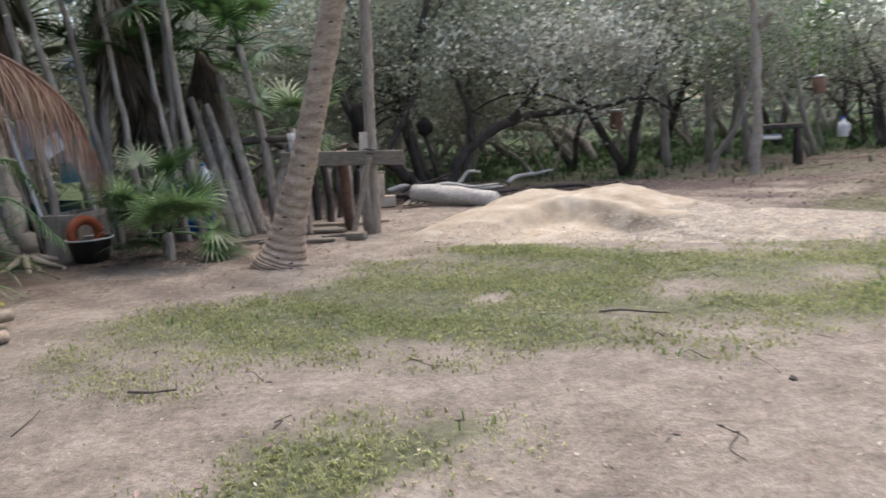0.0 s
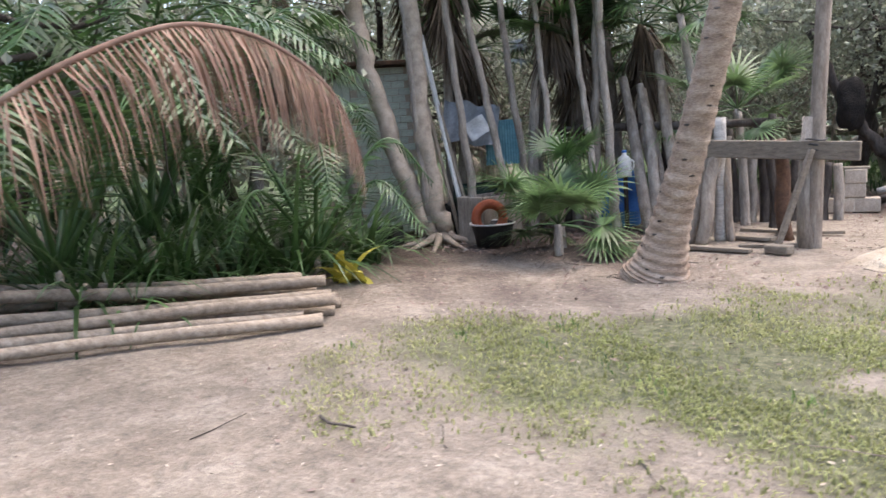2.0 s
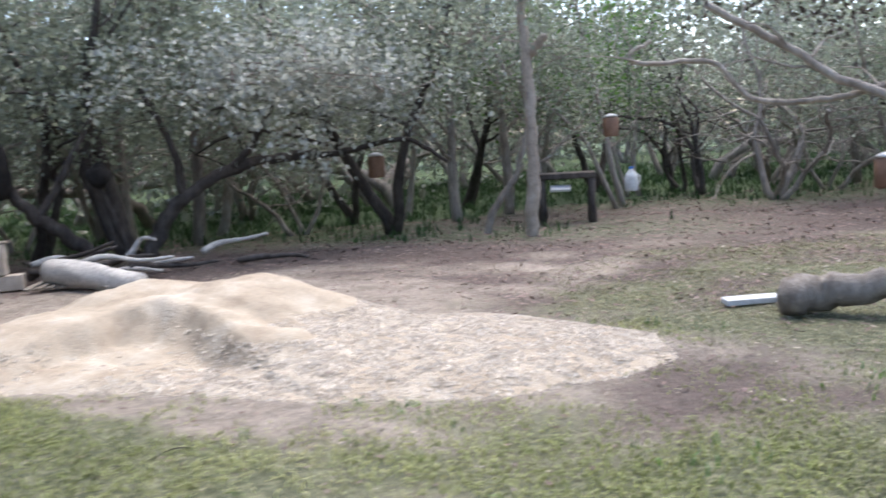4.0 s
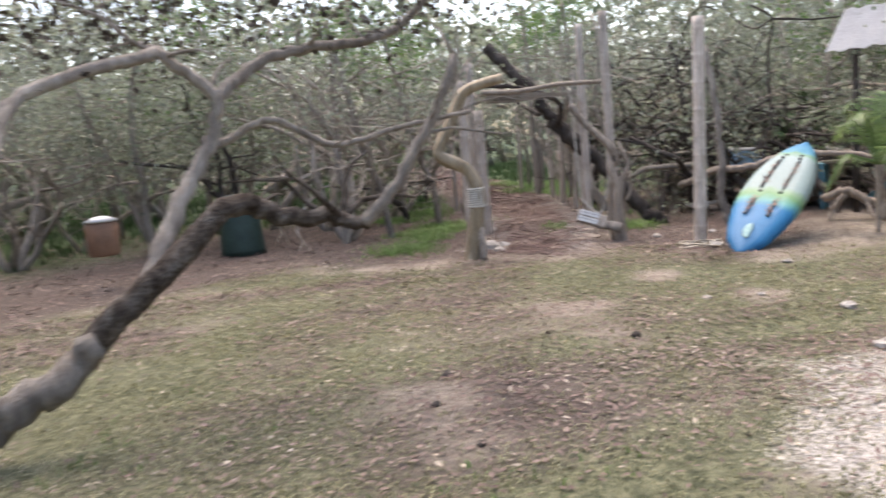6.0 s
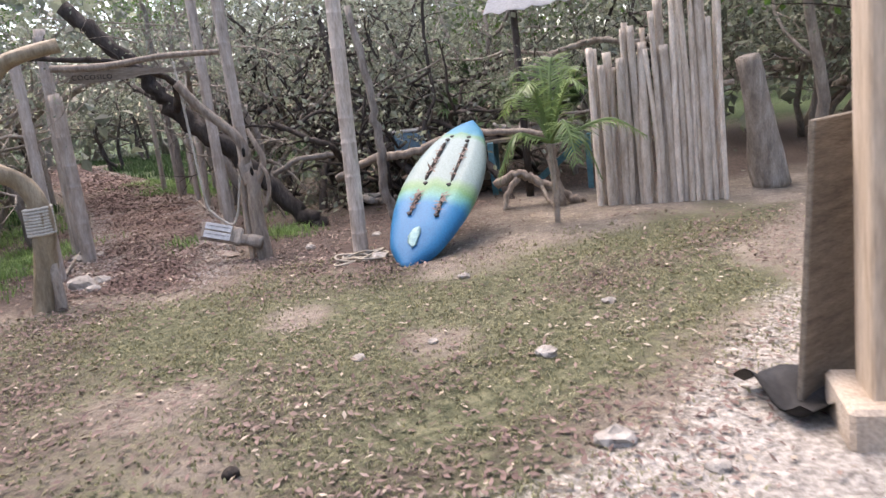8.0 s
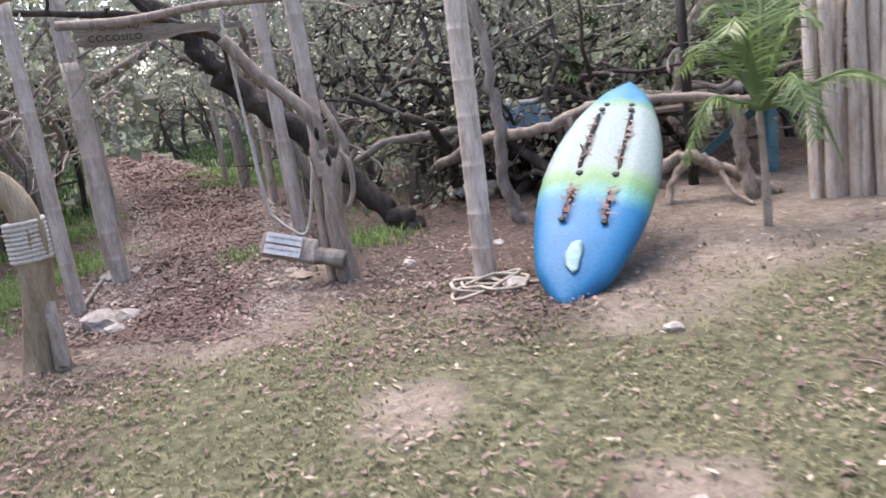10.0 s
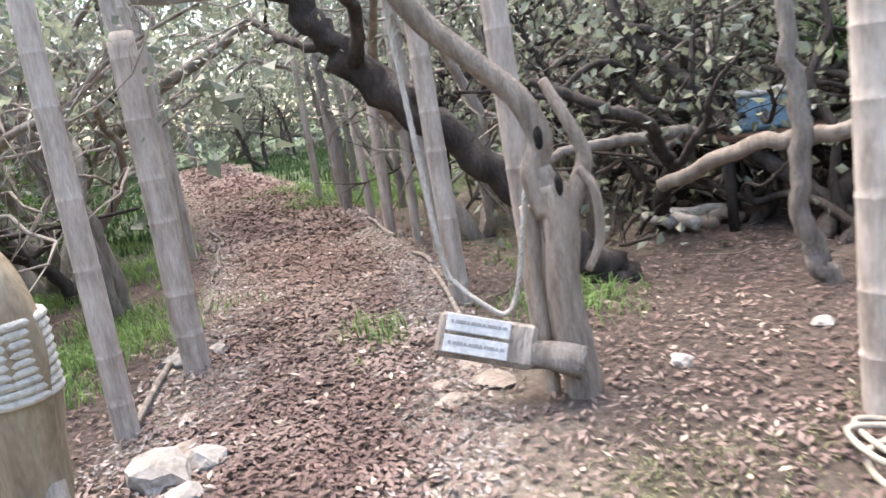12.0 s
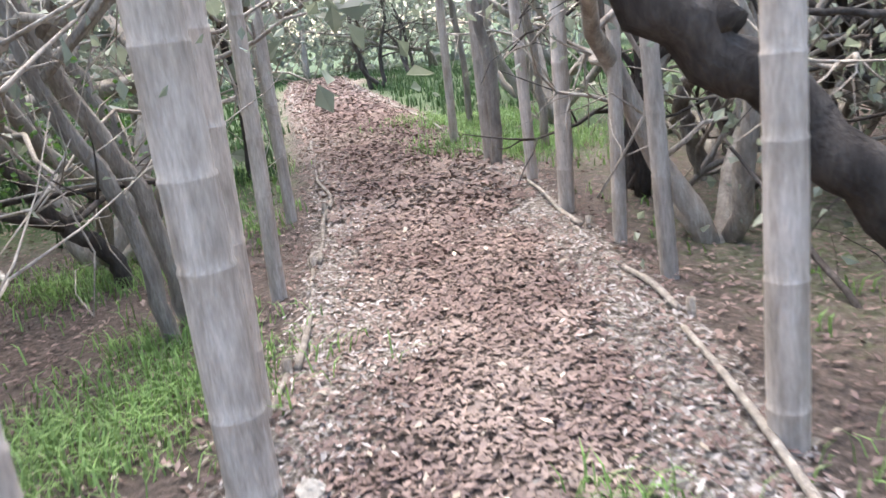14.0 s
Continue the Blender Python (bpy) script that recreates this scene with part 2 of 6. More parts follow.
# ---- building blocks ----
class Shape:
    """Collects vertices and faces of one mesh."""

    def __init__(self):
        self.v, self.f = [], []

    def add(self, verts, faces):
        k = len(self.v)
        self.v += [tuple(p) for p in verts]
        self.f += [tuple(i + k for i in face) for face in faces]
        return self

    def tube(self, pts, radii, sides=8, rough=0.0, flat=1.0):
        pts = [Vector(p) for p in pts]
        if not isinstance(radii, list):
            radii = [radii] * len(pts)
        verts, faces, side = [], [], None
        for i, p in enumerate(pts):
            d = (pts[min(i + 1, len(pts) - 1)] - pts[max(i - 1, 0)]).normalized()
            if side is None:
                side = d.orthogonal().normalized()
            side = (side - d * side.dot(d)).normalized()
            up = d.cross(side)
            for k in range(sides):
                a = 2 * math.pi * k / sides
                r = radii[i] * (1 + rough * noise.noise(Vector((p.x * 3 + math.cos(a) * 2, p.y * 3 + math.sin(a) * 2, p.z * 3))))
                verts.append(p + side * math.cos(a) * r + up * math.sin(a) * r * flat)
        for i in range(len(pts) - 1):
            for k in range(sides):
                a, b = i * sides + k, i * sides + (k + 1) % sides
                faces.append((a, b, b + sides, a + sides))
        faces.append(tuple(reversed(range(sides))))
        faces.append(tuple(range((len(pts) - 1) * sides, len(pts) * sides)))
        return self.add(verts, faces)

    def box(self, size, m=Matrix(), bevel=0.0):
        """A box with chamfered edges, centred on the pose m."""
        bm = bmesh.new()
        bmesh.ops.create_cube(bm, size=1, matrix=Matrix.Diagonal((*size, 1)))
        if bevel:
            bmesh.ops.bevel(bm, geom=bm.edges[:], offset=bevel, segments=1, affect="EDGES")
        bm.verts.ensure_lookup_table()
        out = [m @ v.co for v in bm.verts]
        faces = [tuple(v.index for v in f.verts) for f in bm.faces]
        bm.free()
        return self.add(out, faces)

    def lathe(self, profile, sides=16, m=Matrix()):
        """A turned shape from (radius, height) pairs."""
        verts = [m @ Vector((r * math.cos(2 * math.pi * k / sides), r * math.sin(2 * math.pi * k / sides), z)) for r, z in profile for k in range(sides)]
        faces = [(i * sides + k, i * sides + (k + 1) % sides, (i + 1) * sides + (k + 1) % sides, (i + 1) * sides + k) for i in range(len(profile) - 1) for k in range(sides)]
        faces += [tuple(reversed(range(sides))), tuple(range((len(profile) - 1) * sides, len(profile) * sides))]
        return self.add(verts, faces)

    def lump(self, size, m=Matrix(), rough=0.25, seed=0, detail=2):
        bm = bmesh.new()
        bmesh.ops.create_icosphere(bm, subdivisions=detail, radius=1)
        out = []
        for v in bm.verts:
            k = 1 + rough * noise.noise(v.co * 1.3 + Vector((seed * 7.3, seed, 0))) + rough * .5 * noise.noise(v.co * 3.1 + Vector((seed, 0, 5)))
            out.append(m @ Vector((v.co.x * size[0] * k, v.co.y * size[1] * k, v.co.z * size[2] * k)))
        faces = [tuple(v.index for v in f.verts) for f in bm.faces]
        bm.free()
        return self.add(out, faces)

    def mesh(self, name, material, smooth=True):
        me = bpy.data.meshes.new(name)
        me.from_pydata(self.v, [], self.f)
        me.materials.append(material)
        if smooth:
            me.shade_smooth()
        return me


def part(name, shape, material, parent=None, label="", smooth=True):
    ob = new(name, shape.mesh(name, material, smooth) if isinstance(shape, Shape) else shape)
    ob.parent = parent
    return tagged(ob, label)


def thing(name, m, label, category, group="", kind=""):
    ob = new(name)
    ob.matrix_world = m
    return tagged(ob, label, category, group, kind)


def curve(pts, n=6):
    """A smooth line through a few points."""
    p = [Vector(q) for q in pts]
    p = [p[0] * 2 - p[1]] + p + [p[-1] * 2 - p[-2]]
    out = []
    for i in range(1, len(p) - 2):
        a, b, c, d = p[i - 1:i + 3]
        for k in range(n):
            t = k / n
            out.append(0.5 * (2 * b + (c - a) * t + (2 * a - 5 * b + 4 * c - d) * t * t + (3 * b - a - 3 * c + d) * t ** 3))
    return out + [p[-2]]


def taper(n, a, b):
    return [a + (b - a) * i / (n - 1) for i in range(n)]


def rotation(axis, degrees):
    return Matrix.Rotation(radians(degrees), 4, axis)


def many(name, verts, faces, material, label, category, smooth=False):
    """One object of countless small pieces."""
    me = bpy.data.meshes.new(name)
    me.from_pydata(np.asarray(verts).reshape(-1, 3).tolist(), [], np.asarray(faces).tolist())
    me.materials.append(material)
    if smooth:
        me.shade_smooth()
    return tagged(new(name, me), label, category, "", "stuff")


# ---- the lie of the land ----
def inside(x, y, poly):
    """Signed distance to a polygon's edge, positive inside, for arrays."""
    x, y = np.asarray(x, float), np.asarray(y, float)
    near, within = np.full(x.shape, 1e9), np.zeros(x.shape, bool)
    for (ax, ay), (bx, by) in zip(poly, poly[1:] + poly[:1]):
        k = np.clip(((x - ax) * (bx - ax) + (y - ay) * (by - ay)) / ((bx - ax) ** 2 + (by - ay) ** 2), 0, 1)
        near = np.minimum(near, np.hypot(x - ax - k * (bx - ax), y - ay - k * (by - ay)))
        if ay != by:
            within ^= ((ay > y) != (by > y)) & (x < (bx - ax) * (y - ay) / (by - ay) + ax)
    return np.where(within, near, -near)


def along(x, y, line):
    """Distance to a line of points."""
    x, y = np.asarray(x, float), np.asarray(y, float)
    near = np.full(x.shape, 1e9)
    for (ax, ay), (bx, by) in zip(line, line[1:]):
        k = np.clip(((x - ax) * (bx - ax) + (y - ay) * (by - ay)) / ((bx - ax) ** 2 + (by - ay) ** 2), 0, 1)
        near = np.minimum(near, np.hypot(x - ax - k * (bx - ax), y - ay - k * (by - ay)))
    return near


def wob(x, y, s, seed=0):
    """Smooth waves for soft, uneven borders, about -1 to 1."""
    return (np.sin(x * s + 1.3 * np.sin(y * s * 1.7 + seed)) + np.sin(y * s * 1.3 + 1.7 * np.sin(x * s * .8 + seed * 2.1)) + .7 * np.sin((x + y) * s * 2.3 + seed)) / 2.7


def soft(d, w):
    return np.clip(d / w * .5 + .5, 0, 1)


TRAIL = [(14.4, 9.5), (15.4, 9.9), (17.2, 10.95), (19.9, 13.0), (24, 16.8), (30, 22.6), (36, 28)]
HEAP_A = [(-.6, 9.7), (.2, 8.95), (1.3, 8.6), (2.2, 8.3), (3.0, 8.1), (3.6, 8.8), (3.9, 9.8), (3.2, 11.2), (2.2, 11.9), (.7, 11.7), (-.2, 10.8)]
HEAP_B = [(1.6, 8.5), (2.8, 7.95), (3.75, 7.65), (4.7, 7.75), (5.25, 8.1), (5.4, 8.8), (5.0, 9.5), (4.3, 10.1), (3.3, 10.4), (2.4, 9.6)]
LAWN = [(-2.7, 5.6), (-2.3, 6.3), (-1.5, 6.9), (-.7, 9.0), (.2, 8.9), (1.3, 8.5), (2.8, 7.7), (4.6, 7.5), (5.5, 8.6), (5.0, 9.6), (4.4, 10.6), (5.2, 11.6), (6.6, 12.7), (9, 13.4), (12, 12.4), (13.2, 10.2), (14.2, 8.8), (15, 8.0), (14.6, 6.6), (15.8, 5.2), (17, 3.6), (13, 3.9), (11.2, 4.6), (9.2, 4.9), (8, 3.2), (6, 3), (4.2, 4.6), (2.8, 4.9), (1.0, 5.2), (-.5, 4.9), (-1.6, 4.6)]
WHITEGROUND = [(9.0, 4.9), (9.9, 5.0), (10.6, 5.4), (11.3, 4.7), (12.2, 4.4), (13.2, 3.9), (14, 2.5), (13, 0), (9, 0), (8.2, 3)]
TUFT = [(-1.15, 3.35), (-.75, 3.75), (-.25, 3.85), (.1, 3.3), (-.3, 3.15), (-.5, 2.9), (-1.3, 2.7)]
BACKSAND = [(-4.4, 9.6), (-1.2, 8.8), (-.3, 10.4), (.2, 11.7), (2.9, 12.0), (4.0, 11.2), (4.6, 10.5), (5.6, 10.9), (7.1, 11.5), (5.6, 12.9), (4.2, 12.5), (2.4, 12.7), (-.5, 13.0), (-2.4, 13.4), (-4.2, 12)]
BEHIND = [(2.6, 12.4), (4.2, 10.6), (5.2, 9.4), (6.2, 9.0), (8.4, 10.6), (9.4, 13.2), (5, 13.6), (2, 13.4)]
BROWN = [(4.5, 7.5), (5.1, 8.4), (6.0, 8.3), (5.9, 7.2), (5.2, 6.9), (4.4, 6.9)]
SHADY = [(-4.2, 6.6), (-2.9, 6.3), (-1.6, 7.2), (-1.0, 8.6), (-1.9, 9.4), (-4.0, 9.3)]
LITTERGROUND = [(14.3, 9.6), (15, 8.3), (14.4, 7.4), (14.4, 6.5), (16.6, 6.3), (17.5, 6.8), (40, 4), (60, 20), (60, 60), (-20, 60), (-20, 13.5), (-2, 13.6), (4.5, 13), (8, 12.6), (13, 12.2), (13.2, 10.8)]
JUNKGROUND = [(-12, 3.5), (-6.5, 4.6), (-4.9, 7.2), (-4.1, 8.4), (-3.2, 9.0), (-2.7, 10.2), (-2.4, 12.6), (-6, 14), (-12, 13)]
BARE = [(12.6, 5.95, .5), (10.9, 6.5, .55), (9.2, 7.1, .6), (8.7, 6.5, .5), (15.8, 5.7, .8), (16.6, 6.1, .8), (15.9, 9.0, .4), (11.6, 7.4, .7), (13.3, 7.2, .5), (1.9, 6.1, .5), (3.2, 6.2, .5), (.3, 6.3, .4)]


def trail_rise(x):
    return np.clip((np.asarray(x, float) - 16) / 9, 0, 1) ** 1.3 * .12


def heap(x, y):
    da, db = inside(x, y, HEAP_A), inside(x, y, HEAP_B)
    a = np.clip(da + .08 * wob(x, y, 5), 0, 9)
    ha = .46 * (1 - np.exp(-a * 1.15)) * (1 + .1 * wob(x, y, 4, 2))
    ha = np.minimum(ha, .47 + .04 * wob(x, y, 2.4, 3))
    lip = 9.82 - .42 * ((x - 1.42) / .6) ** 2 + .03 * np.sin(x * 21) + .05 * wob(x, y, 5, 6)     # hollow dug out of the near face
    floor = .02 + .17 * np.clip((y - 8.5) / 1.1, 0, 1) + .015 * wob(x, y, 6, 8)
    dip = np.clip(ha + .07 - floor, 0, 1) * soft(lip - y, .16)
    dip = dip + .13 * np.exp(-(((x - 2.75) / .4) ** 2 + ((y - 9.5) / .35) ** 2))
    peaks = .12 * np.exp(-(((x - 1.15) / .6) ** 2 + ((y - 10.9) / .4) ** 2)) + .13 * np.exp(-(((x - 2.45) / .5) ** 2 + ((y - 10.4) / .45) ** 2))
    hb = .2 * (1 - np.exp(-np.clip(db, 0, 9) * 1.6)) * (1 + .12 * wob(x, y, 5, 4))
    return np.maximum(np.maximum(ha - (dip - peaks) * soft(da - .3, .4), hb), 0)


def height(x, y):
    x, y = np.asarray(x, float), np.asarray(y, float)
    d = along(x, y, TRAIL)
    z = .03 * wob(x, y, .9, 1) * soft(np.hypot(x - 4, y - 2) - 3, 4) + .012 * wob(x, y, 3.1, 2)
    z = z + (.06 + trail_rise(x)) * np.exp(-np.clip(d - .8, 0, 9) ** 2 / .25 ** 2) * np.clip((x - 14.4) / 2, 0, 1)
    z = z + .55 * trail_rise(x) * np.clip(1 - np.clip(d - 1, 0, 99) / 8, 0, 1) * (d > .9)
    z = z - .2 * np.clip((y - 14) / 8, 0, 1) * np.clip((10 - x) / 4, 0, 1)
    return z


def lie(x, y):
    return float(height(x, y))


CLEAR = [(-4.4, -8), (-4.6, 8), (-6, 9.3), (-4.5, 12.3), (-2.2, 15.4), (0, 16.4), (4, 17), (5.6, 16.4), (8, 18), (11, 17), (13, 15), (13.2, 12.4), (14.6, 11.6), (16, 9), (17.6, 8.6), (18.4, 7.6), (18.6, 3.5), (19, -8)]


def margin(x, y):
    """The paler, stony strips along both sides of the trail."""
    return soft(along(x, y, TRAIL) - .44 + .2 * wob(x, y, 3, 2) + .12 * wob(x, y, 7, 5), .14)


def amounts(x, y):
    """How much grass, leaf litter, white chips and darkened far floor cover a spot."""
    w = wob(x, y, 1.6, 5) * .45 + wob(x, y, 4.3, 7) * .3
    grass = soft(inside(x, y, LAWN) + w, .5) * soft(wob(x, y, 1.1, 9) + .85 + .4 * wob(x, y, 3.7, 3), .9)
    grass = np.maximum(grass, soft(inside(x, y, TUFT) + .25 * wob(x, y, 6, 2), .25))
    grass = grass * (1 - soft(inside(x, y, BACKSAND) + w, .4) * .75)
    bare = sum(np.exp(-((x - bx) ** 2 + (y - by) ** 2) / (w_ * .7) ** 2) for bx, by, w_ in BARE)
    bare = np.clip(bare * (1 + .8 * wob(x, y, 5, 1)), 0, 1)
    grass = grass * (1 - .9 * bare)
    white = soft(inside(x, y, WHITEGROUND) + w * .6, .3)
    litter = soft(inside(x, y, LITTERGROUND) + w, .8)
    litter = np.maximum(litter, (.36 + .6 * wob(x, y, .8, 4) + .4 * wob(x, y, 2.3, 2)) * soft(x - 7 + 2 * w, 3) * soft(inside(x, y, LAWN) + w, 1)) * (1 - .6 * bare)
    litter = np.maximum(litter, (.5 + .5 * wob(x, y, 3.1, 6)) * soft(inside(x, y, BEHIND) + w, .6))
    litter = np.maximum(litter, .75 * soft(inside(x, y, BROWN) + w, .5))
    litter = np.maximum(litter, (.5 + .4 * wob(x, y, 2.7, 3)) * soft(inside(x, y, SHADY) + w, .6))
    grass = grass * (1 - .8 * soft(inside(x, y, BROWN) + .5 * w, .5))
    trail = along(x, y, TRAIL)
    white = np.maximum(white, .38 * margin(x, y) * soft(.98 - trail, .1) * soft(x - 14.5, .4))
    litter = np.maximum(litter, soft(.85 - trail + .15 * w, .2) * (1 - .6 * margin(x, y)) * soft(x - 14.2, .6))
    grass = grass * (1 - soft(.95 - trail, .3) * soft(x - 14.2, .6))
    litter = np.maximum(litter, .9 * soft(inside(x, y, JUNKGROUND) + w, .8))
    litter = np.maximum(litter, soft(-inside(x, y, CLEAR) - .3 + w, 1))
    # far floor, whose dark green also stands in for tree shade
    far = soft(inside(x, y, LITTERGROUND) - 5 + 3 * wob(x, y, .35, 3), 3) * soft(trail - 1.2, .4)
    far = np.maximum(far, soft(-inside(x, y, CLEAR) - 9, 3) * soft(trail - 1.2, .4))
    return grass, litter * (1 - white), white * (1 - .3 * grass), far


def ground_material():
    m = mat("yard earth", [(.148, .121, .094), (.243, .204, .163), (.33, .286, .235)], 2.2, (1, 1, 1), .95, .9, 40, span=.5)
    n, l = m.node_tree.nodes, m.node_tree.links
    b = n["Principled BSDF"]
    hsv = next(x for x in n if x.bl_idname == "ShaderNodeHueSaturation")
    at = n.new("ShaderNodeVertexColor")
    at.layer_name = "cover"
    sep = n.new("ShaderNodeSeparateColor")
    l.new(at.outputs["Color"], sep.inputs[0])
    co = n.new("ShaderNodeTexCoord")
    last = hsv.outputs[0]
    # Alpha: green far floor, coloured darker to stand in for tree shade
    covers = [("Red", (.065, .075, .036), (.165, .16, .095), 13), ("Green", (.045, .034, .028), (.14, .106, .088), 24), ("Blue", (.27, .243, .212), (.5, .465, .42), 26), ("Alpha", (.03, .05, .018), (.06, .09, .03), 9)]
    for channel, lo, hi, scale in covers:
        tex = n.new("ShaderNodeTexNoise")
        tex.inputs["Scale"].default_value, tex.inputs["Detail"].default_value, tex.inputs["Roughness"].default_value = scale, 6, .7
        l.new(co.outputs["Object"], tex.inputs["Vector"])
        ramp = n.new("ShaderNodeValToRGB")
        ramp.color_ramp.elements[0].position, ramp.color_ramp.elements[1].position = .35, .65
        ramp.color_ramp.elements[0].color, ramp.color_ramp.elements[1].color = (*lo, 1), (*hi, 1)
        l.new(tex.outputs["Fac"], ramp.inputs[0])
        edge = n.new("ShaderNodeMath")
        edge.operation = "MULTIPLY_ADD"
        edge.inputs[1].default_value = 1.4
        l.new(tex.outputs["Fac"], edge.inputs[0])
        l.new(at.outputs["Alpha"] if channel == "Alpha" else sep.outputs[channel], edge.inputs[2])
        cut = n.new("ShaderNodeMapRange")
        cut.inputs["From Min"].default_value, cut.inputs["From Max"].default_value = .95, 1.45
        l.new(edge.outputs[0], cut.inputs["Value"])
        mx = n.new("ShaderNodeMix")
        mx.data_type = "RGBA"
        l.new(cut.outputs[0], mx.inputs[0])
        l.new(last, mx.inputs[6])
        l.new(ramp.outputs[0], mx.inputs[7])
        last = mx.outputs[2]
    spot = n.new("ShaderNodeTexNoise")
    spot.inputs["Scale"].default_value, spot.inputs["Detail"].default_value, spot.inputs["Roughness"].default_value = 13, 8, .8
    l.new(co.outputs["Object"], spot.inputs["Vector"])
    shade = n.new("ShaderNodeMapRange")
    shade.inputs["From Min"].default_value, shade.inputs["From Max"].default_value = .36, .6
    shade.inputs["To Min"].default_value, shade.inputs["To Max"].default_value = .66, 1.16
    l.new(spot.outputs["Fac"], shade.inputs["Value"])
    worn = n.new("ShaderNodeHueSaturation")
    l.new(last, worn.inputs["Color"])
    l.new(shade.outputs[0], worn.inputs["Value"])
    l.new(worn.outputs[0], b.inputs["Base Color"])
    grit = next(x for x in n if x.bl_idname == "ShaderNodeBump")
    lumps = n.new("ShaderNodeBump")
    lumps.inputs["Strength"].default_value, lumps.inputs["Distance"].default_value = .7, .05
    l.new(spot.outputs["Fac"], lumps.inputs["Height"])
    l.new(grit.outputs[0], lumps.inputs["Normal"])
    l.new(lumps.outputs[0], b.inputs["Normal"])
    return m


def build_ground():
    xs = np.r_[-900, -300, -120, -60, -35, -22, np.arange(-14, 34, .14), 38, 45, 60, 100, 250, 900]
    ys = np.r_[-900, -300, -100, -40, -18, -10, np.arange(-4, 28, .14), 32, 40, 60, 100, 250, 900]
    X, Y = np.meshgrid(xs, ys)
    Z = height(X, Y)
    nx, ny = len(xs), len(ys)
    idx = np.arange(nx * ny).reshape(ny, nx)
    faces = np.stack([idx[:-1, :-1], idx[:-1, 1:], idx[1:, 1:], idx[1:, :-1]], -1).reshape(-1, 4)
    me = bpy.data.meshes.new("ground")
    me.from_pydata(np.stack([X, Y, Z], -1).reshape(-1, 3).tolist(), [], faces.tolist())
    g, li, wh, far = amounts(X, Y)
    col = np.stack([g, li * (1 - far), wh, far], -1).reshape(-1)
    layer = me.color_attributes.new("cover", "FLOAT_COLOR", "POINT")
    layer.data.foreach_set("color", col.astype(np.float32))
    me.materials.append(ground_material())
    me.shade_smooth()
    tagged(new("ground", me), "sandy yard earth with worn grass and leaf litter", "ground", "", "structure")


build_ground()


# ---- sand heap and gravel ----
def build_heap():
    xs, ys = np.arange(-.8, 5.7, .035), np.arange(7.4, 12.2, .035)
    X, Y = np.meshgrid(xs, ys)
    H = heap(X, Y)
    Z = height(X, Y) + H - .03 + .012 * wob(X, Y, 17, 3) * (H > .03)
    keep = H > .004
    idx = np.arange(X.size).reshape(X.shape)
    quads = np.stack([idx[:-1, :-1], idx[:-1, 1:], idx[1:, 1:], idx[1:, :-1]], -1)
    ok = keep[:-1, :-1] | keep[:-1, 1:] | keep[1:, 1:] | keep[1:, :-1]
    s = Shape()
    s.v, s.f = np.stack([X, Y, Z], -1).reshape(-1, 3).tolist(), quads[ok].tolist()
    ob = part("sand_mound", s, SAND)
    tagged(ob, "heap of pale yellow sand dumped on the grass", "sand heap")
    rng = np.random.default_rng(3)
    verts, faces = [], []
    x, y = rng.uniform(-.8, 5.9, 74000), rng.uniform(7.2, 10.8, 74000)
    want = soft(inside(x, y, HEAP_B) + .12 + .2 * wob(x, y, 6), .5) + .25 * soft(inside(x, y, HEAP_A), .2) * (y < 9.6)
    want = want * (1 - .85 * soft(.75 - np.hypot((x - 1.35) / .95, (y - 9.3) / .75), .3))
    pick = (rng.uniform(0, 1, x.size) < want * .8) & (heap(x, y) < .23)
    x, y = x[pick], y[pick]
    z = height(x, y) + heap(x, y) - .03
    base = np.array([(1, 0, -.3), (-.5, .86, -.3), (-.5, -.86, -.3), (0, 0, .6)])
    for i in range(len(x)):
        r = rng.uniform(.01, .03)
        a = rng.uniform(0, 6.28)
        c, sn = math.cos(a), math.sin(a)
        q = base * (r, r * rng.uniform(.5, .9), r * rng.uniform(.4, .9))
        k = len(verts)
        verts += [(x[i] + p[0] * c - p[1] * sn, y[i] + p[0] * sn + p[1] * c, z[i] + p[2] + .004) for p in q]
        faces += [(k, k + 1, k + 3), (k + 1, k + 2, k + 3), (k + 2, k, k + 3)]
    many("gravel", verts, faces, PEBBLE, "loose white limestone gravel spilled beside the sand heap", "gravel")


build_heap()


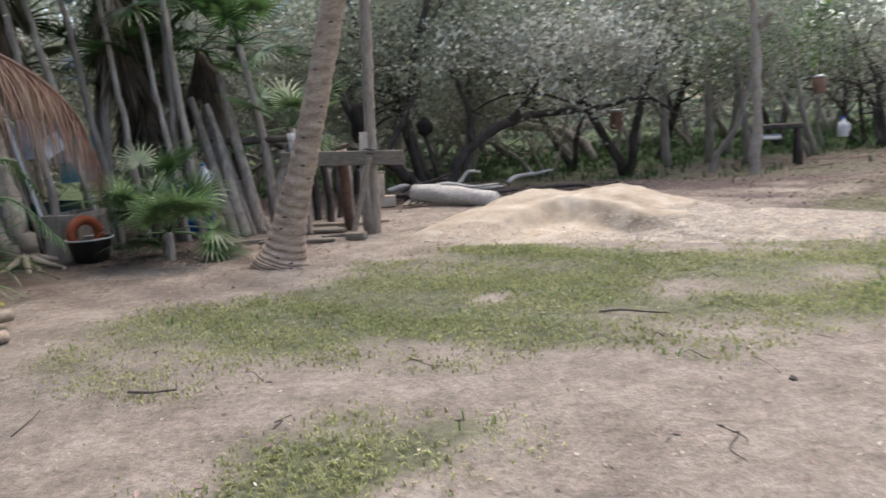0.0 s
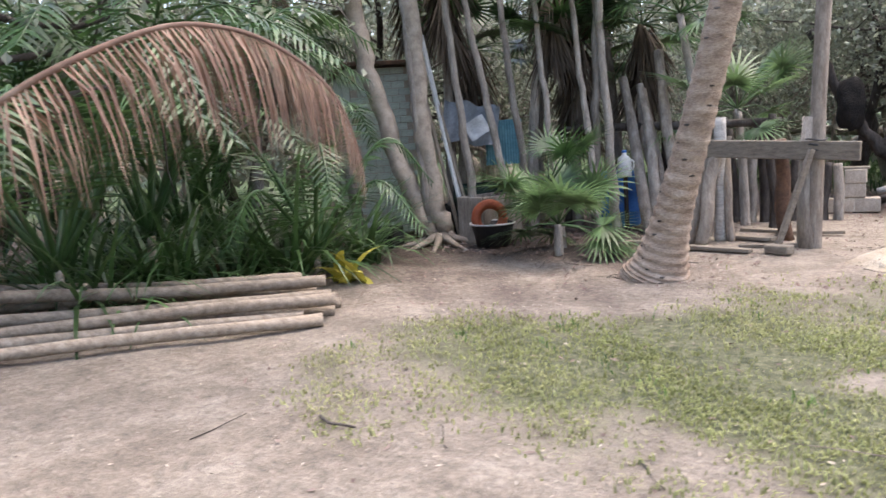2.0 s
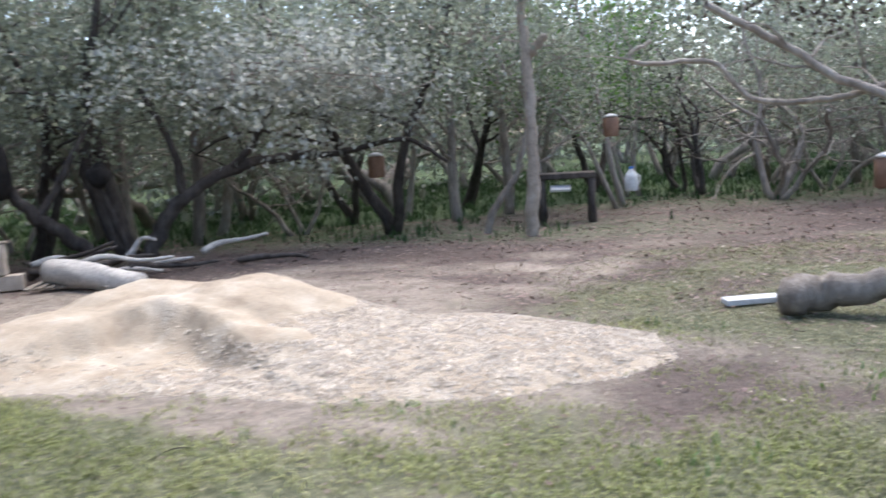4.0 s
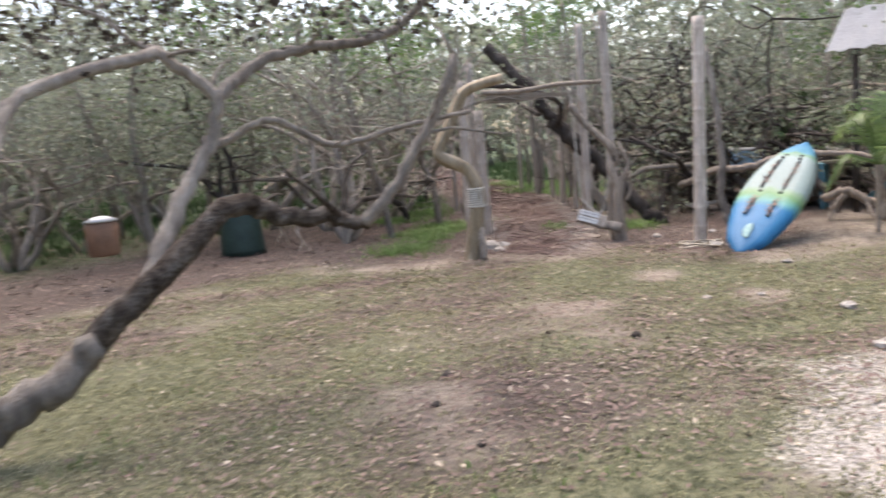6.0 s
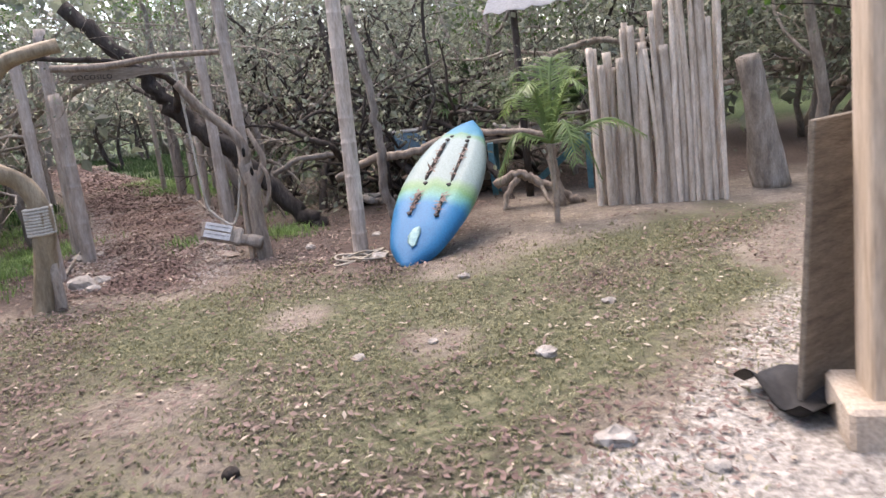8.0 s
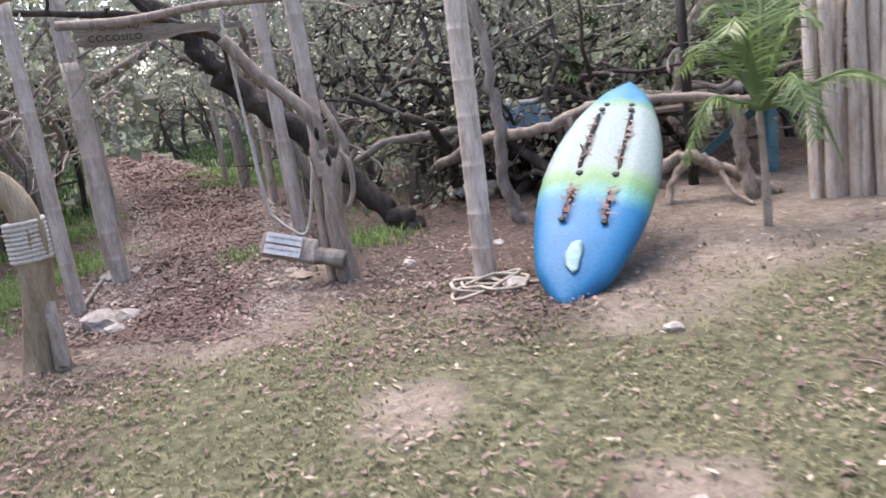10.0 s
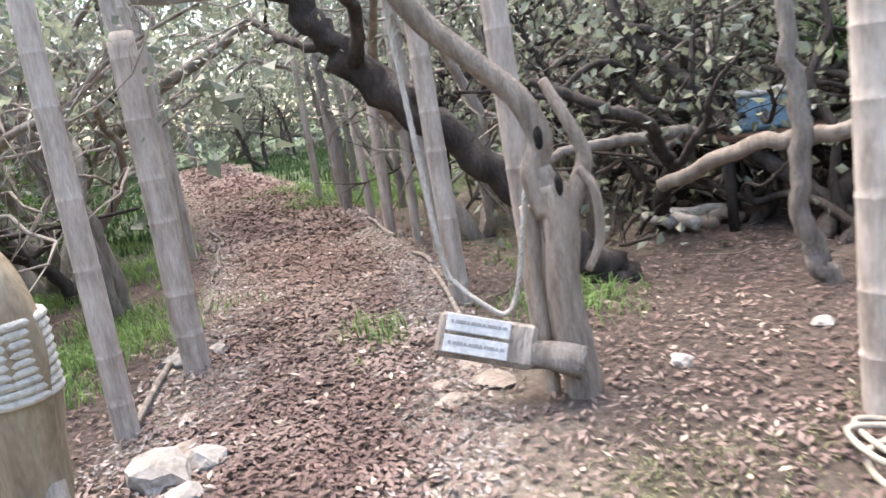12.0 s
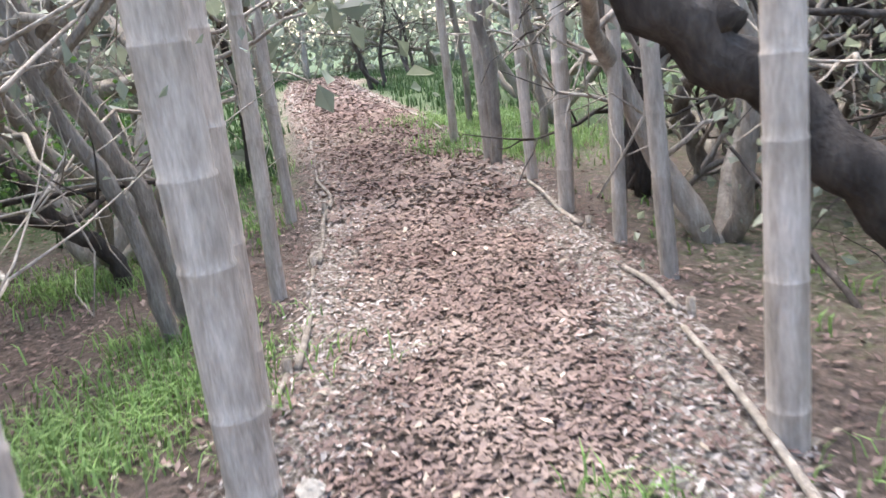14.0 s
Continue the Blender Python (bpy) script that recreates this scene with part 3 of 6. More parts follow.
# ---- scattered ground cover ----
def strew(name, n, area, weight, size, material, label, category, seed, curl=.35, lift=.012, proud=None):
    """Flat curled leaves strewn over an area, by weight(x, y)."""
    rng = np.random.default_rng(seed)
    x, y = rng.uniform(area[0], area[2], n), rng.uniform(area[1], area[3], n)
    keep = rng.uniform(0, 1, n) < weight(x, y)
    x, y = x[keep], y[keep]
    n = len(x)
    z = height(x, y) + lift * rng.uniform(.3, 2, n) + (proud(x, y) if proud else 0)
    length = rng.uniform(*size, n)
    wide = length * rng.uniform(.3, .5, n)
    a, tilt, roll = rng.uniform(0, 6.28, n), rng.normal(0, .25, n), rng.normal(0, .3, n)
    d = np.stack([np.cos(a) * np.cos(tilt), np.sin(a) * np.cos(tilt), np.sin(tilt)], -1)
    s = np.stack([-np.sin(a), np.cos(a), np.sin(roll)], -1)
    c = np.stack([x, y, z], -1)
    up = np.array([0, 0, 1.0])
    lf, wf = length[:, None], wide[:, None]
    v = np.stack([c - d * lf * .5 + up * lf * curl * .3, c - s * wf * .5 + up * wf * curl, c + d * lf * .5 + up * lf * curl * rng.uniform(0, .5, (n, 1)), c + s * wf * .5 + up * wf * curl], 1)
    k = np.arange(n)[:, None] * 4
    f = np.concatenate([k + [0, 1, 2], k + [0, 2, 3]])
    return many(name, v, f, material, label, category)


def sward(name, n, area, weight, tall, material, label, seed, width=.0045, bend=1.1, category="grass"):
    """Single blades of grass, by weight(x, y), in tussocks."""
    rng = np.random.default_rng(seed)
    x, y = rng.uniform(area[0], area[2], n), rng.uniform(area[1], area[3], n)
    keep = rng.uniform(0, 1, n) < weight(x, y)
    x, y = np.repeat(x[keep], 4) + rng.normal(0, .06, keep.sum() * 4), np.repeat(y[keep], 4) + rng.normal(0, .06, keep.sum() * 4)
    n = len(x)
    z = height(x, y) - .005
    h, a, lean = rng.uniform(*tall, n), rng.uniform(0, 6.28, n), rng.uniform(.1, 1, n) * bend
    w = width * rng.uniform(.7, 1.5, n)
    c = np.stack([x, y, z], -1)
    s = np.stack([-np.sin(a), np.cos(a), 0 * a], -1) * w[:, None]
    mid = c + np.stack([np.cos(a) * lean * h * .35, np.sin(a) * lean * h * .35, h * .6], -1)
    tip = c + np.stack([np.cos(a) * lean * h * 1.2, np.sin(a) * lean * h * 1.2, h * (1 - .35 * lean)], -1)
    v = np.stack([c - s, c + s, mid + s * .8, mid - s * .8, tip], 1)
    k = np.arange(n)[:, None] * 5
    faces = (k + [0, 1, 2, 3]).tolist() + (k + [3, 2, 4]).tolist()
    me = bpy.data.meshes.new(name)
    me.from_pydata(v.reshape(-1, 3).tolist(), [], faces)
    me.materials.append(material)
    return tagged(new(name, me), label, category, "", "stuff")


def on_trail(x, y):
    return soft(.85 - along(x, y, TRAIL), .25) * soft(x - 14.3, .5)


sward("lawn_grass", 42000, (-3, 2.6, 5.5, 9.4), lambda x, y: amounts(x, y)[0] * np.clip(.6 + .7 * wob(x, y, 2.2, 6) + .4 * wob(x, y, 6.5, 2), .1, 1) * (heap(x, y) < .02), (.018, .05), GRASS, "short worn grass growing in sandy earth", 1, .0048, 1.3)
sward("yard_grass", 60000, (5, 2.8, 16, 12.4), lambda x, y: amounts(x, y)[0] * np.clip(.5 + .45 * wob(x, y, 2.6, 3), .12, .8), (.014, .04), DRYGRASS, "short patchy grass among fallen leaves", 2, .005, 1.7)
sward("weed_tufts", 1500, (-3, 2.6, 9, 9.4), lambda x, y: (amounts(x, y)[0] > .3) * soft(wob(x, y, 2.6, 4) - .4, .3) * (heap(x, y) < .02), (.04, .09), BRIGHTLEAF, "brighter green tufts of taller grass", 8, .005, .9)
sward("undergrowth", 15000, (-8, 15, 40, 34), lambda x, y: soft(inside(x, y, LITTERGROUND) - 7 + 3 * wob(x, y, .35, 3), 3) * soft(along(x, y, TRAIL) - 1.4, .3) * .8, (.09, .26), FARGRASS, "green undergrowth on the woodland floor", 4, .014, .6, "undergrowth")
sward("trailside_weeds", 1500, (14.5, 8.8, 22, 18), lambda x, y: soft(1.9 - along(x, y, TRAIL), .4) * soft(along(x, y, TRAIL) - 1.25, .1) * soft(wob(x, y, 1.4, 6) - .1, .4), (.05, .14), DARKGRASS, "fresh green weeds beside the leaf path", 5, .008, .8, "weeds")
WEEDS = [(16.35, 12.15, .6), (15.75, 12.2, .5), (16.9, 12.7, .4), (15.2, 11.7, .35), (17.5, 14.3, .6), (17.0, 9.05, .4), (14.2, 11.4, .5), (16.2, 9.95, .2), (18.6, 14.4, .5), (22.5, 13.4, 1.0), (24.4, 15, 1.1), (20.5, 16.6, .8)]
sward("green_clumps", 100000, (12.5, 8.2, 29, 19), lambda x, y: np.clip(sum(np.exp(-((x - a) ** 2 + (y - b) ** 2) / (w * .75) ** 2) for a, b, w in WEEDS), 0, 1) * .8, (.05, .17), DARKGRASS, "soft fresh green clumps beside the leaf path", 6, .0042, 1.3, "weeds")
strew("path_near_leaves", 90000, (14.2, 8.4, 19.4, 13.4), lambda x, y: on_trail(x, y) * (.95 - .62 * margin(x, y)), (.028, .058), LITTER, "red-brown fallen leaves covering the path", "leaves", 10, .22)
strew("path_edge_chips", 44000, (14.2, 8.4, 21, 15), lambda x, y: margin(x, y) * soft(.95 - along(x, y, TRAIL), .1) * soft(x - 14.4, .5), (.015, .05), CHIPS, "pale chips and dry bits along the path edges", "leaves", 18)
strew("path_leaves", 50000, (19, 12, 26, 19.5), lambda x, y: on_trail(x, y) , (.05, .1), LITTER, "red-brown fallen leaves covering the path", "leaves", 11)
strew("far_path_leaves", 40000, (25, 17.5, 37, 29.5), lambda x, y: on_trail(x, y), (.08, .15), LITTER, "red-brown fallen leaves covering the far path", "leaves", 19)
strew("woodland_leaves", 105000, (14, 4, 27, 20), lambda x, y: amounts(x, y)[1] * (1 - on_trail(x, y)) * np.clip(1.0 - (x - 14) / 12, .15, .6), (.03, .06), LITTER, "brown leaf litter under the trees", "leaves", 12)
strew("yard_leaves", 52000, (6, 2.8, 16.5, 12.5), lambda x, y: np.clip(.5 + .6 * wob(x, y, .8, 4) + .4 * wob(x, y, 2.3, 2), .06, 1) * soft(x - 8.5, 3) * soft(inside(x, y, LAWN) + .6, .8), (.03, .062), LITTER, "brown leaves fallen on the grass", "leaves", 13)
strew("pale_leaves", 12000, (5, 2.8, 17, 12.5), lambda x, y: .32 * soft(x - 7.5, 2), (.028, .062), PALELITTER, "pale dry leaves scattered on the grass", "leaves", 14)
strew("path_pale_leaves", 3000, (14.4, 8.4, 24, 18), lambda x, y: on_trail(x, y) * .3, (.045, .08), PALELITTER, "pale and yellow leaves among the red ones", "leaves", 15)
strew("back_leaves", 30000, (-6, 9.2, 14, 20), lambda x, y: amounts(x, y)[1] * (heap(x, y) < .02) * .7, (.045, .09), LITTER, "brown leaf litter at the edge of the woods", "leaves", 16)
strew("chips_on_white_ground", 5200, (8, 1, 14, 5.6), lambda x, y: amounts(x, y)[2] * .4, (.012, .035), PEBBLE, "white limestone chips trodden into the ground", "gravel", 17, .2, .004)


# ---- woods ----
def wander(rng, start, direction, length, steps, crook, lift=0.0):
    """A crooked line that grows from start."""
    p, d, out = Vector(start), Vector(direction).normalized(), [Vector(start)]
    for _ in range(steps):
        d = (d + Vector(rng.normal(0, crook, 3)) + Vector((0, 0, lift))).normalized()
        p = p + d * (length / steps)
        out.append(p.copy())
    return out


def leaf_cloud(rng, centres, per, spread, size, droop=.2):
    """Leaves, four corners each, in clumps round the centres."""
    c = np.repeat(np.asarray(centres), per, 0)
    n = len(c)
    c = c + rng.normal(0, 1, (n, 3)) * spread * (1, 1, .7)
    d = rng.normal(0, 1, (n, 3)) - (0, 0, droop)
    d /= np.linalg.norm(d, axis=1)[:, None]
    s = np.cross(d, rng.normal(0, 1, (n, 3)))
    s /= np.linalg.norm(s, axis=1)[:, None]
    length = rng.uniform(*size, n)[:, None]
    w = length * rng.uniform(.28, .42, (n, 1))
    nrm = np.cross(d, s) * w * .35
    v = np.stack([c, c + d * length * .5 + s * w + nrm, c + d * length, c + d * length * .5 - s * w + nrm], 1)
    k = np.arange(n)[:, None] * 4
    return v.reshape(-1, 3), np.concatenate([k + [0, 1, 2], k + [0, 2, 3]])


def make_tree(seed, tall, stems, girth, crook, leaves, leaf, bark, lean=.4, bare=.4, spread=.3, foliage=LEAF, twigs=5, name="tree", lift=.02, sides=8):
    """A crooked small tree: stems, limbs, twigs and a leafy crown."""
    rng = np.random.default_rng(seed)
    wood, tips = Shape(), []
    for _ in range(stems):
        a = rng.uniform(0, 6.28)
        ln = rng.uniform(.5, 1.2) * lean
        main = wander(rng, (rng.normal(0, .1), rng.normal(0, .1), -.1), (math.cos(a) * ln, math.sin(a) * ln, 1), tall * rng.uniform(.75, 1.05), 11, crook, .04)
        g = girth * rng.uniform(.7, 1.1)
        wood.tube(main, taper(12, g, g * .3), sides, .25)
        for i in range(3, 12):
            if i / 12 < bare * .7 and rng.uniform() < .5:
                continue
            a = rng.uniform(0, 6.28)
            limb = wander(rng, main[i], (math.cos(a), math.sin(a), rng.uniform(-.1, .7)), tall * rng.uniform(.25, .45), 6, crook * 1.3, lift)
            lr = g * (1 - i / 14) * .5
            wood.tube(limb, taper(7, lr, lr * .3), sides - 3, .2)
            tips += limb[3:] if i / 12 > bare * .8 else limb[5:]
            for _ in range(twigs):
                k = rng.integers(2, 7)
                t = wander(rng, limb[k], rng.normal(0, 1, 3) + (0, 0, .2), tall * rng.uniform(.08, .2), 3, .35)
                wood.tube(t, taper(4, lr * .35, lr * .12), 3)
                tips += t[1:]
    tips = np.array([tuple(p) for p in tips])
    high = tips[tips[:, 2] > tall * bare * rng.uniform(.75, 1.1, len(tips))]
    if len(high) < 4:
        high = tips
    per = max(1, leaves // len(high))
    v, f = leaf_cloud(rng, high, per, spread, leaf)
    crown = Shape()
    crown.v, crown.f = v.tolist(), f.tolist()
    base = thing(name, Matrix(), "crooked grey tree with small grey-green leaves", "tree", "trees of the wood")
    part("trunk", wood, bark, base)
    part("crown", crown, foliage, base, smooth=False)
    return base


kinds = [
    make_tree(1, 4.6, 2, .085, .17, 5200, (.05, .1), BARK, .5, .36, .36),
    make_tree(2, 5.2, 1, .11, .18, 4600, (.05, .1), BARK, .5, .34, .4),
    make_tree(3, 4.2, 3, .07, .2, 5000, (.045, .09), BARK, .7, .34, .28),
    make_tree(4, 5.6, 2, .1, .16, 5000, (.05, .1), DARKBARK, .6, .38, .36),
    make_tree(5, 3.4, 4, .06, .26, 2800, (.03, .065), BARK, 1.0, .45, .3, twigs=7),
    make_tree(6, 3.8, 3, .08, .28, 2800, (.03, .065), DARKBARK, 1.1, .5, .3, twigs=7),
    make_tree(7, 4.0, 2, .06, .12, 2600, (.05, .1), BARK, .3, .5, .35, BRIGHTLEAF),
    make_tree(11, 4.8, 2, .085, .17, 1300, (.1, .18), BARK, .5, .14, .5, twigs=1, sides=6),
    make_tree(12, 5.4, 2, .1, .18, 1400, (.1, .19), BARK, .5, .12, .5, twigs=1, sides=6),
    make_tree(13, 4.4, 3, .07, .2, 1400, (.1, .18), BARK, .6, .14, .5, twigs=1, sides=6),
]


def plant_woods():
    rng = np.random.default_rng(21)
    spots, used = [], set()
    for _ in range(9000):
        x, y = rng.uniform(-20, 44), rng.uniform(-6, 42)
        d = float(-inside(x, y, CLEAR))
        if d < .3 or along(x, y, TRAIL) < 1.5 or (9.5 < x < 16.8 and y < 3.2) or (16.4 < x < 20.4 and 2.6 < y < 7.2) or (x < -4 and 4 < y < 13 and x > -9):
            continue
        if 13.5 < x < 19 and along(x, y, TRAIL) < 2.5:
            continue
        gap = 1.5 if d < 5 else (2.6 if d < 12 else 4.6)
        if y < 3 and x < 16:
            continue
        if 16 < x < 20 and 6.5 < y < 9.6:
            continue
        if all((x - a) ** 2 + (y - b) ** 2 > gap * gap for a, b in spots):
            spots.append((x, y))
    for x, y in spots:
        thicket = x > 15.5 and 2 < y < 16 and rng.uniform() < .6
        k = int(rng.choice([4, 5, 4, 6]) if thicket or (x > 7.5 and y > 12 and rng.uniform() < .7) else rng.choice([0, 1, 2, 3, 3, 1]))
        if float(along(x, y, TRAIL)) < 3.4 and x > 13:
            k = 4 + k % 2
        if float(-inside(x, y, CLEAR)) > 6.5 and float(along(x, y, TRAIL)) > 5:
            k = 7 + k % 3
        s = rng.uniform(.85, 1.25) * (1.2 if float(-inside(x, y, CLEAR)) > 6 else 1)
        m = pose(x, y, lie(x, y), 0, 0, rng.uniform(0, 360)) @ Matrix.Scale(s, 4)
        if k in used:
            copy_thing(kinds[k], m)
        else:
            kinds[k].matrix_world = m
            used.add(k)
    for k, tree in enumerate(kinds):
        if k not in used:
            tree.matrix_world = pose(30 + k, 30, 0)


plant_woods()


# ---- palms ----
def strip(s, p, d, n, length, width, droop, steps=3):
    """A tapering leaf blade from p along d, sagging by droop, folded along its middle."""
    d, n = Vector(d).normalized(), Vector(n).normalized()
    side = d.cross(n).normalized()
    verts, q = [], Vector(p)
    for i in range(steps + 1):
        t = i / steps
        w = width * (1 - t) ** .7 * (.7 + .3 * min(1, 4 * t))
        verts += [q - side * w, q + side * w]
        d = (d + Vector((0, 0, -droop / steps))).normalized()
        q = q + d * (length / steps)
    k = [(2 * i, 2 * i + 1, 2 * i + 3, 2 * i + 2) for i in range(steps)]
    s.add(verts, k)


def frond(line, length, leaflets, width, droop, seed, gap=.12):
    """A feather frond: the rib as one shape, its leaflets as another."""
    rng = np.random.default_rng(seed)
    rib, blades = Shape(), Shape()
    pts = curve(line, 8)
    rib.tube(pts, taper(len(pts), .03, .006), 5)
    for k in range(leaflets):
        t = gap + (1 - gap) * k / leaflets
        i = min(int(t * (len(pts) - 1)), len(pts) - 2)
        p = pts[i].lerp(pts[i + 1], t * (len(pts) - 1) - i)
        d = (pts[i + 1] - pts[i]).normalized()
        side = d.cross(Vector((0, 0, 1))).normalized()
        ln = length * (.35 + .65 * math.sin(math.pi * min(1, .15 + .85 * t))) * rng.uniform(.8, 1.1)
        for sgn in (-1, 1):
            strip(blades, p, d * rng.uniform(.5, .8) + side * sgn + Vector((0, 0, rng.uniform(-.3, .2))), d.cross(side), ln, width, droop * rng.uniform(.7, 1.3))
    return rib, blades


def fan_leaf(stalks, blades, base, direction, reach, size, rng, n=24):
    d = Vector(direction).normalized()
    hub = Vector(base) + d * reach + Vector((0, 0, -.05 * reach))
    stalks.tube([Vector(base), Vector(base) + d * reach * .5 + Vector((0, 0, .04)), hub], [.012, .009, .007], 5)
    side = d.cross(Vector((0, 0, 1)))
    side = side.normalized() if side.length > .1 else Vector((1, 0, 0))
    up = side.cross(d).normalized()
    tilt = rng.uniform(-.5, .5)
    side = (side + up * tilt).normalized()
    for k in range(n):
        a = radians(-135 + 270 * k / (n - 1))
        v = d * math.cos(a) + side * math.sin(a) + up * .18
        strip(blades, hub, v, up, size * (.75 + .25 * math.cos(a)) * rng.uniform(.9, 1.05), size * .045, .5, 3)


def fan_palm(x, y, tall, leaves, size, seed, name="fan_palm", skirt=0, label="green fan palm with round pleated leaves", green=None):
    rng = np.random.default_rng(seed)
    t = thing(name, pose(x, y, lie(x, y)), label, "palm", "fan palms")
    stem = Shape()
    top = Vector((rng.normal(0, .08) * tall, rng.normal(0, .08) * tall, tall))
    pts = curve([(0, 0, -.08), (top.x * .3, top.y * .3, tall * .5), top], 6)
    stem.tube(pts, taper(len(pts), .05 + .012 * tall, .045), 8, .2)
    part("trunk", stem, BARK, t)
    stalks, blades = Shape(), Shape()
    for k in range(leaves):
        a = 2.4 * k + rng.uniform(-.3, .3)
        e = rng.uniform(-.35, 1.3)
        fan_leaf(stalks, blades, top, (math.cos(a), math.sin(a), e), size * rng.uniform(.8, 1.4), size * rng.uniform(.85, 1.15), rng)
    part("leaf_stalk", stalks, green or PALMLEAF, t)
    part("fan_leaves", blades, green or PALMLEAF, t, smooth=False)
    if skirt:
        dead = Shape()
        for k in range(skirt):
            a = rng.uniform(0, 6.28)
            p = top + Vector((math.cos(a) * .1, math.sin(a) * .1, rng.uniform(-.9, .1)))
            for _ in range(7):
                strip(dead, p, (math.cos(a) * .5 + rng.normal(0, .25), math.sin(a) * .5 + rng.normal(0, .25), -1), (math.cos(a), math.sin(a), .3), rng.uniform(.5, .95), .022, .3)
        part("dead_leaf_skirt", dead, THATCH, t, "hanging skirt of dead brown leaves", False)
    return t


def coconut_palm():
    t = thing("coconut_palm", pose(-1.8, 8.62, lie(-1.8, 8.62)), "leaning coconut palm with ringed grey trunk and swollen foot", "palm")
    trunk = Shape()
    spine = curve([(-.06, 0, -.1), (.02, 0, .12), (.17, -.06, .6), (.38, -.14, 1.2), (.6, -.22, 1.89), (.9, -.34, 2.9), (1.28, -.45, 4.2), (1.62, -.5, 5.6)], 22)
    pts, rad = [], []
    for i, p in enumerate(spine):
        z = p.z
        r = .138 + .15 * math.exp(-max(z, 0) / .28) + .03 * math.exp(-max(z, 0) / 1.2) - .006 * z
        pts.append(p)
        rad.append(r * (1.04, 1.0, .975, .965)[i % 4])
    trunk.tube(pts, rad, 20, .06)
    part("trunk", trunk, PALMBARK, t)
    scars = Shape()
    rng = np.random.default_rng(5)
    for i in range(12, len(pts) - 50, 5):
        a = rng.uniform(3.6, 5.6)
        c = pts[i] + Vector((math.cos(a), math.sin(a), 0)) * rad[i] * .97
        scars.lump((.03, .012, .012), Matrix.Translation(c) @ rotation("Z", math.degrees(a) + 90), .3, i, 1)
    part("leaf_scars", scars, DARKBARK, t, "dark notched leaf scars")
    top = pts[-1]
    for k in range(9):
        a = k * .7
        d = Vector((math.cos(a), math.sin(a), 0))
        rib, bl = frond([top, top + d * .9 + Vector((0, 0, .7)), top + d * 2.1 + Vector((0, 0, .5)), top + d * 3.0 + Vector((0, 0, -.6))], .8, 34, .018, .6, 40 + k)
        f = part("frond", bl, PALMLEAF, t, smooth=False)
        part("rib", rib, PALMLEAF, f)


coconut_palm()


def young_palm(x, y, specs, seed, label, stem=.35, reach=1.0, green=None):
    t = thing("young_coconut_palm", pose(x, y, lie(x, y)), label, "palm")
    body = Shape()
    body.tube(curve([(0, 0, -.08), (0, 0, stem * .5), (0, .02, stem)], 4), taper(9, .055 * reach, .034 * reach), 9, .2)
    part("trunk", body, PALEBARK, t)
    for k, (a, rise, ln, sag) in enumerate(specs):
        d = Vector((math.cos(radians(a)), math.sin(radians(a)), 0))
        b = Vector((0, 0, stem))
        rib, bl = frond([b, b + d * ln * .3 + Vector((0, 0, rise * .6)), b + d * ln * .65 + Vector((0, 0, rise)), b + d * ln + Vector((0, 0, rise - sag))], .5 * reach, 34, .016 * reach ** 1.2, .5, seed + k, .2)
        f = part("frond", bl, green or PALMLEAF, t, smooth=False)
        part("rib", rib, green or PALMLEAF, f)
    return t


# clump of big palms at the edge of the yard, with the dead frond hanging out of it
big = young_palm(-5.6, 5.0, [(k * 33, 1.4 + .8 * ((k * 7) % 5) / 5, 2.3 + .5 * ((k * 3) % 4) / 4, .3 + .25 * (k % 3)) for k in range(13)], 60, "dense green coconut palm with a dead frond", .5)
rib, bl = frond([(1.0, -1.2, .7), (1.6, -1.45, 1.35), (2.25, -1.2, 1.78), (2.62, -.58, 2.1), (2.87, -.2, 2.1), (3.1, .06, 1.92), (3.26, .22, 1.66), (3.34, .3, 1.3)], .85, 125, .0095, 3.4, 91, .1)
dead = part("dead_frond", bl, DEADFROND, big, "dead rust-brown frond arching down", False)
part("rib", rib, DEADFROND, dead)
young_palm(-6.6, 6.9, [(k * 40, 1.2 + .6 * (k % 3), 2.2, .5) for k in range(9)], 75, "dense green coconut palm beside the shed", .6)
young_palm(-4.9, 7.3, [(k * 45 + 10, .7 + .4 * (k % 3), 1.3, .5) for k in range(8)], 83, "low green palm seedling", .3, .8)


def strap_clump(x, y, n, length, seed, material, label, name="strap_leaf_plant", wide=.025):
    rng = np.random.default_rng(seed)
    s = Shape()
    for _ in range(n):
        a = rng.uniform(0, 6.28)
        strip(s, (rng.normal(0, .08), rng.normal(0, .08), 0), (math.cos(a) * rng.uniform(.3, 1), math.sin(a) * rng.uniform(.3, 1), 1), (math.cos(a), math.sin(a), -.6), length * rng.uniform(.6, 1.1), wide, rng.uniform(.6, 2), 5)
    ob = part(name, s, material, smooth=False)
    ob.matrix_world = pose(x, y, lie(x, y))
    return tagged(ob, label, "plant")


for k, (x, y, n, ln) in enumerate([(-5.0, 6.3, 46, 1.1), (-5.9, 5.9, 50, 1.3), (-6.8, 5.6, 46, 1.3), (-5.6, 7.4, 44, 1.2), (-7.8, 5.3, 50, 1.4), (-6.3, 8.1, 40, 1.2), (-7.6, 6.6, 50, 1.6)]):
    strap_clump(x, y, n, ln, 300 + k, PALMLEAF, "clump of long dark green strap leaves")
strap_clump(-4.55, 7.36, 9, .62, 320, YELLOWLEAF, "small plant with broad yellowing leaves", wide=.085)
strap_clump(-5.3, 8.15, 34, 1.75, 323, PALMLEAF, "tall clump of long dark green strap leaves", wide=.028)
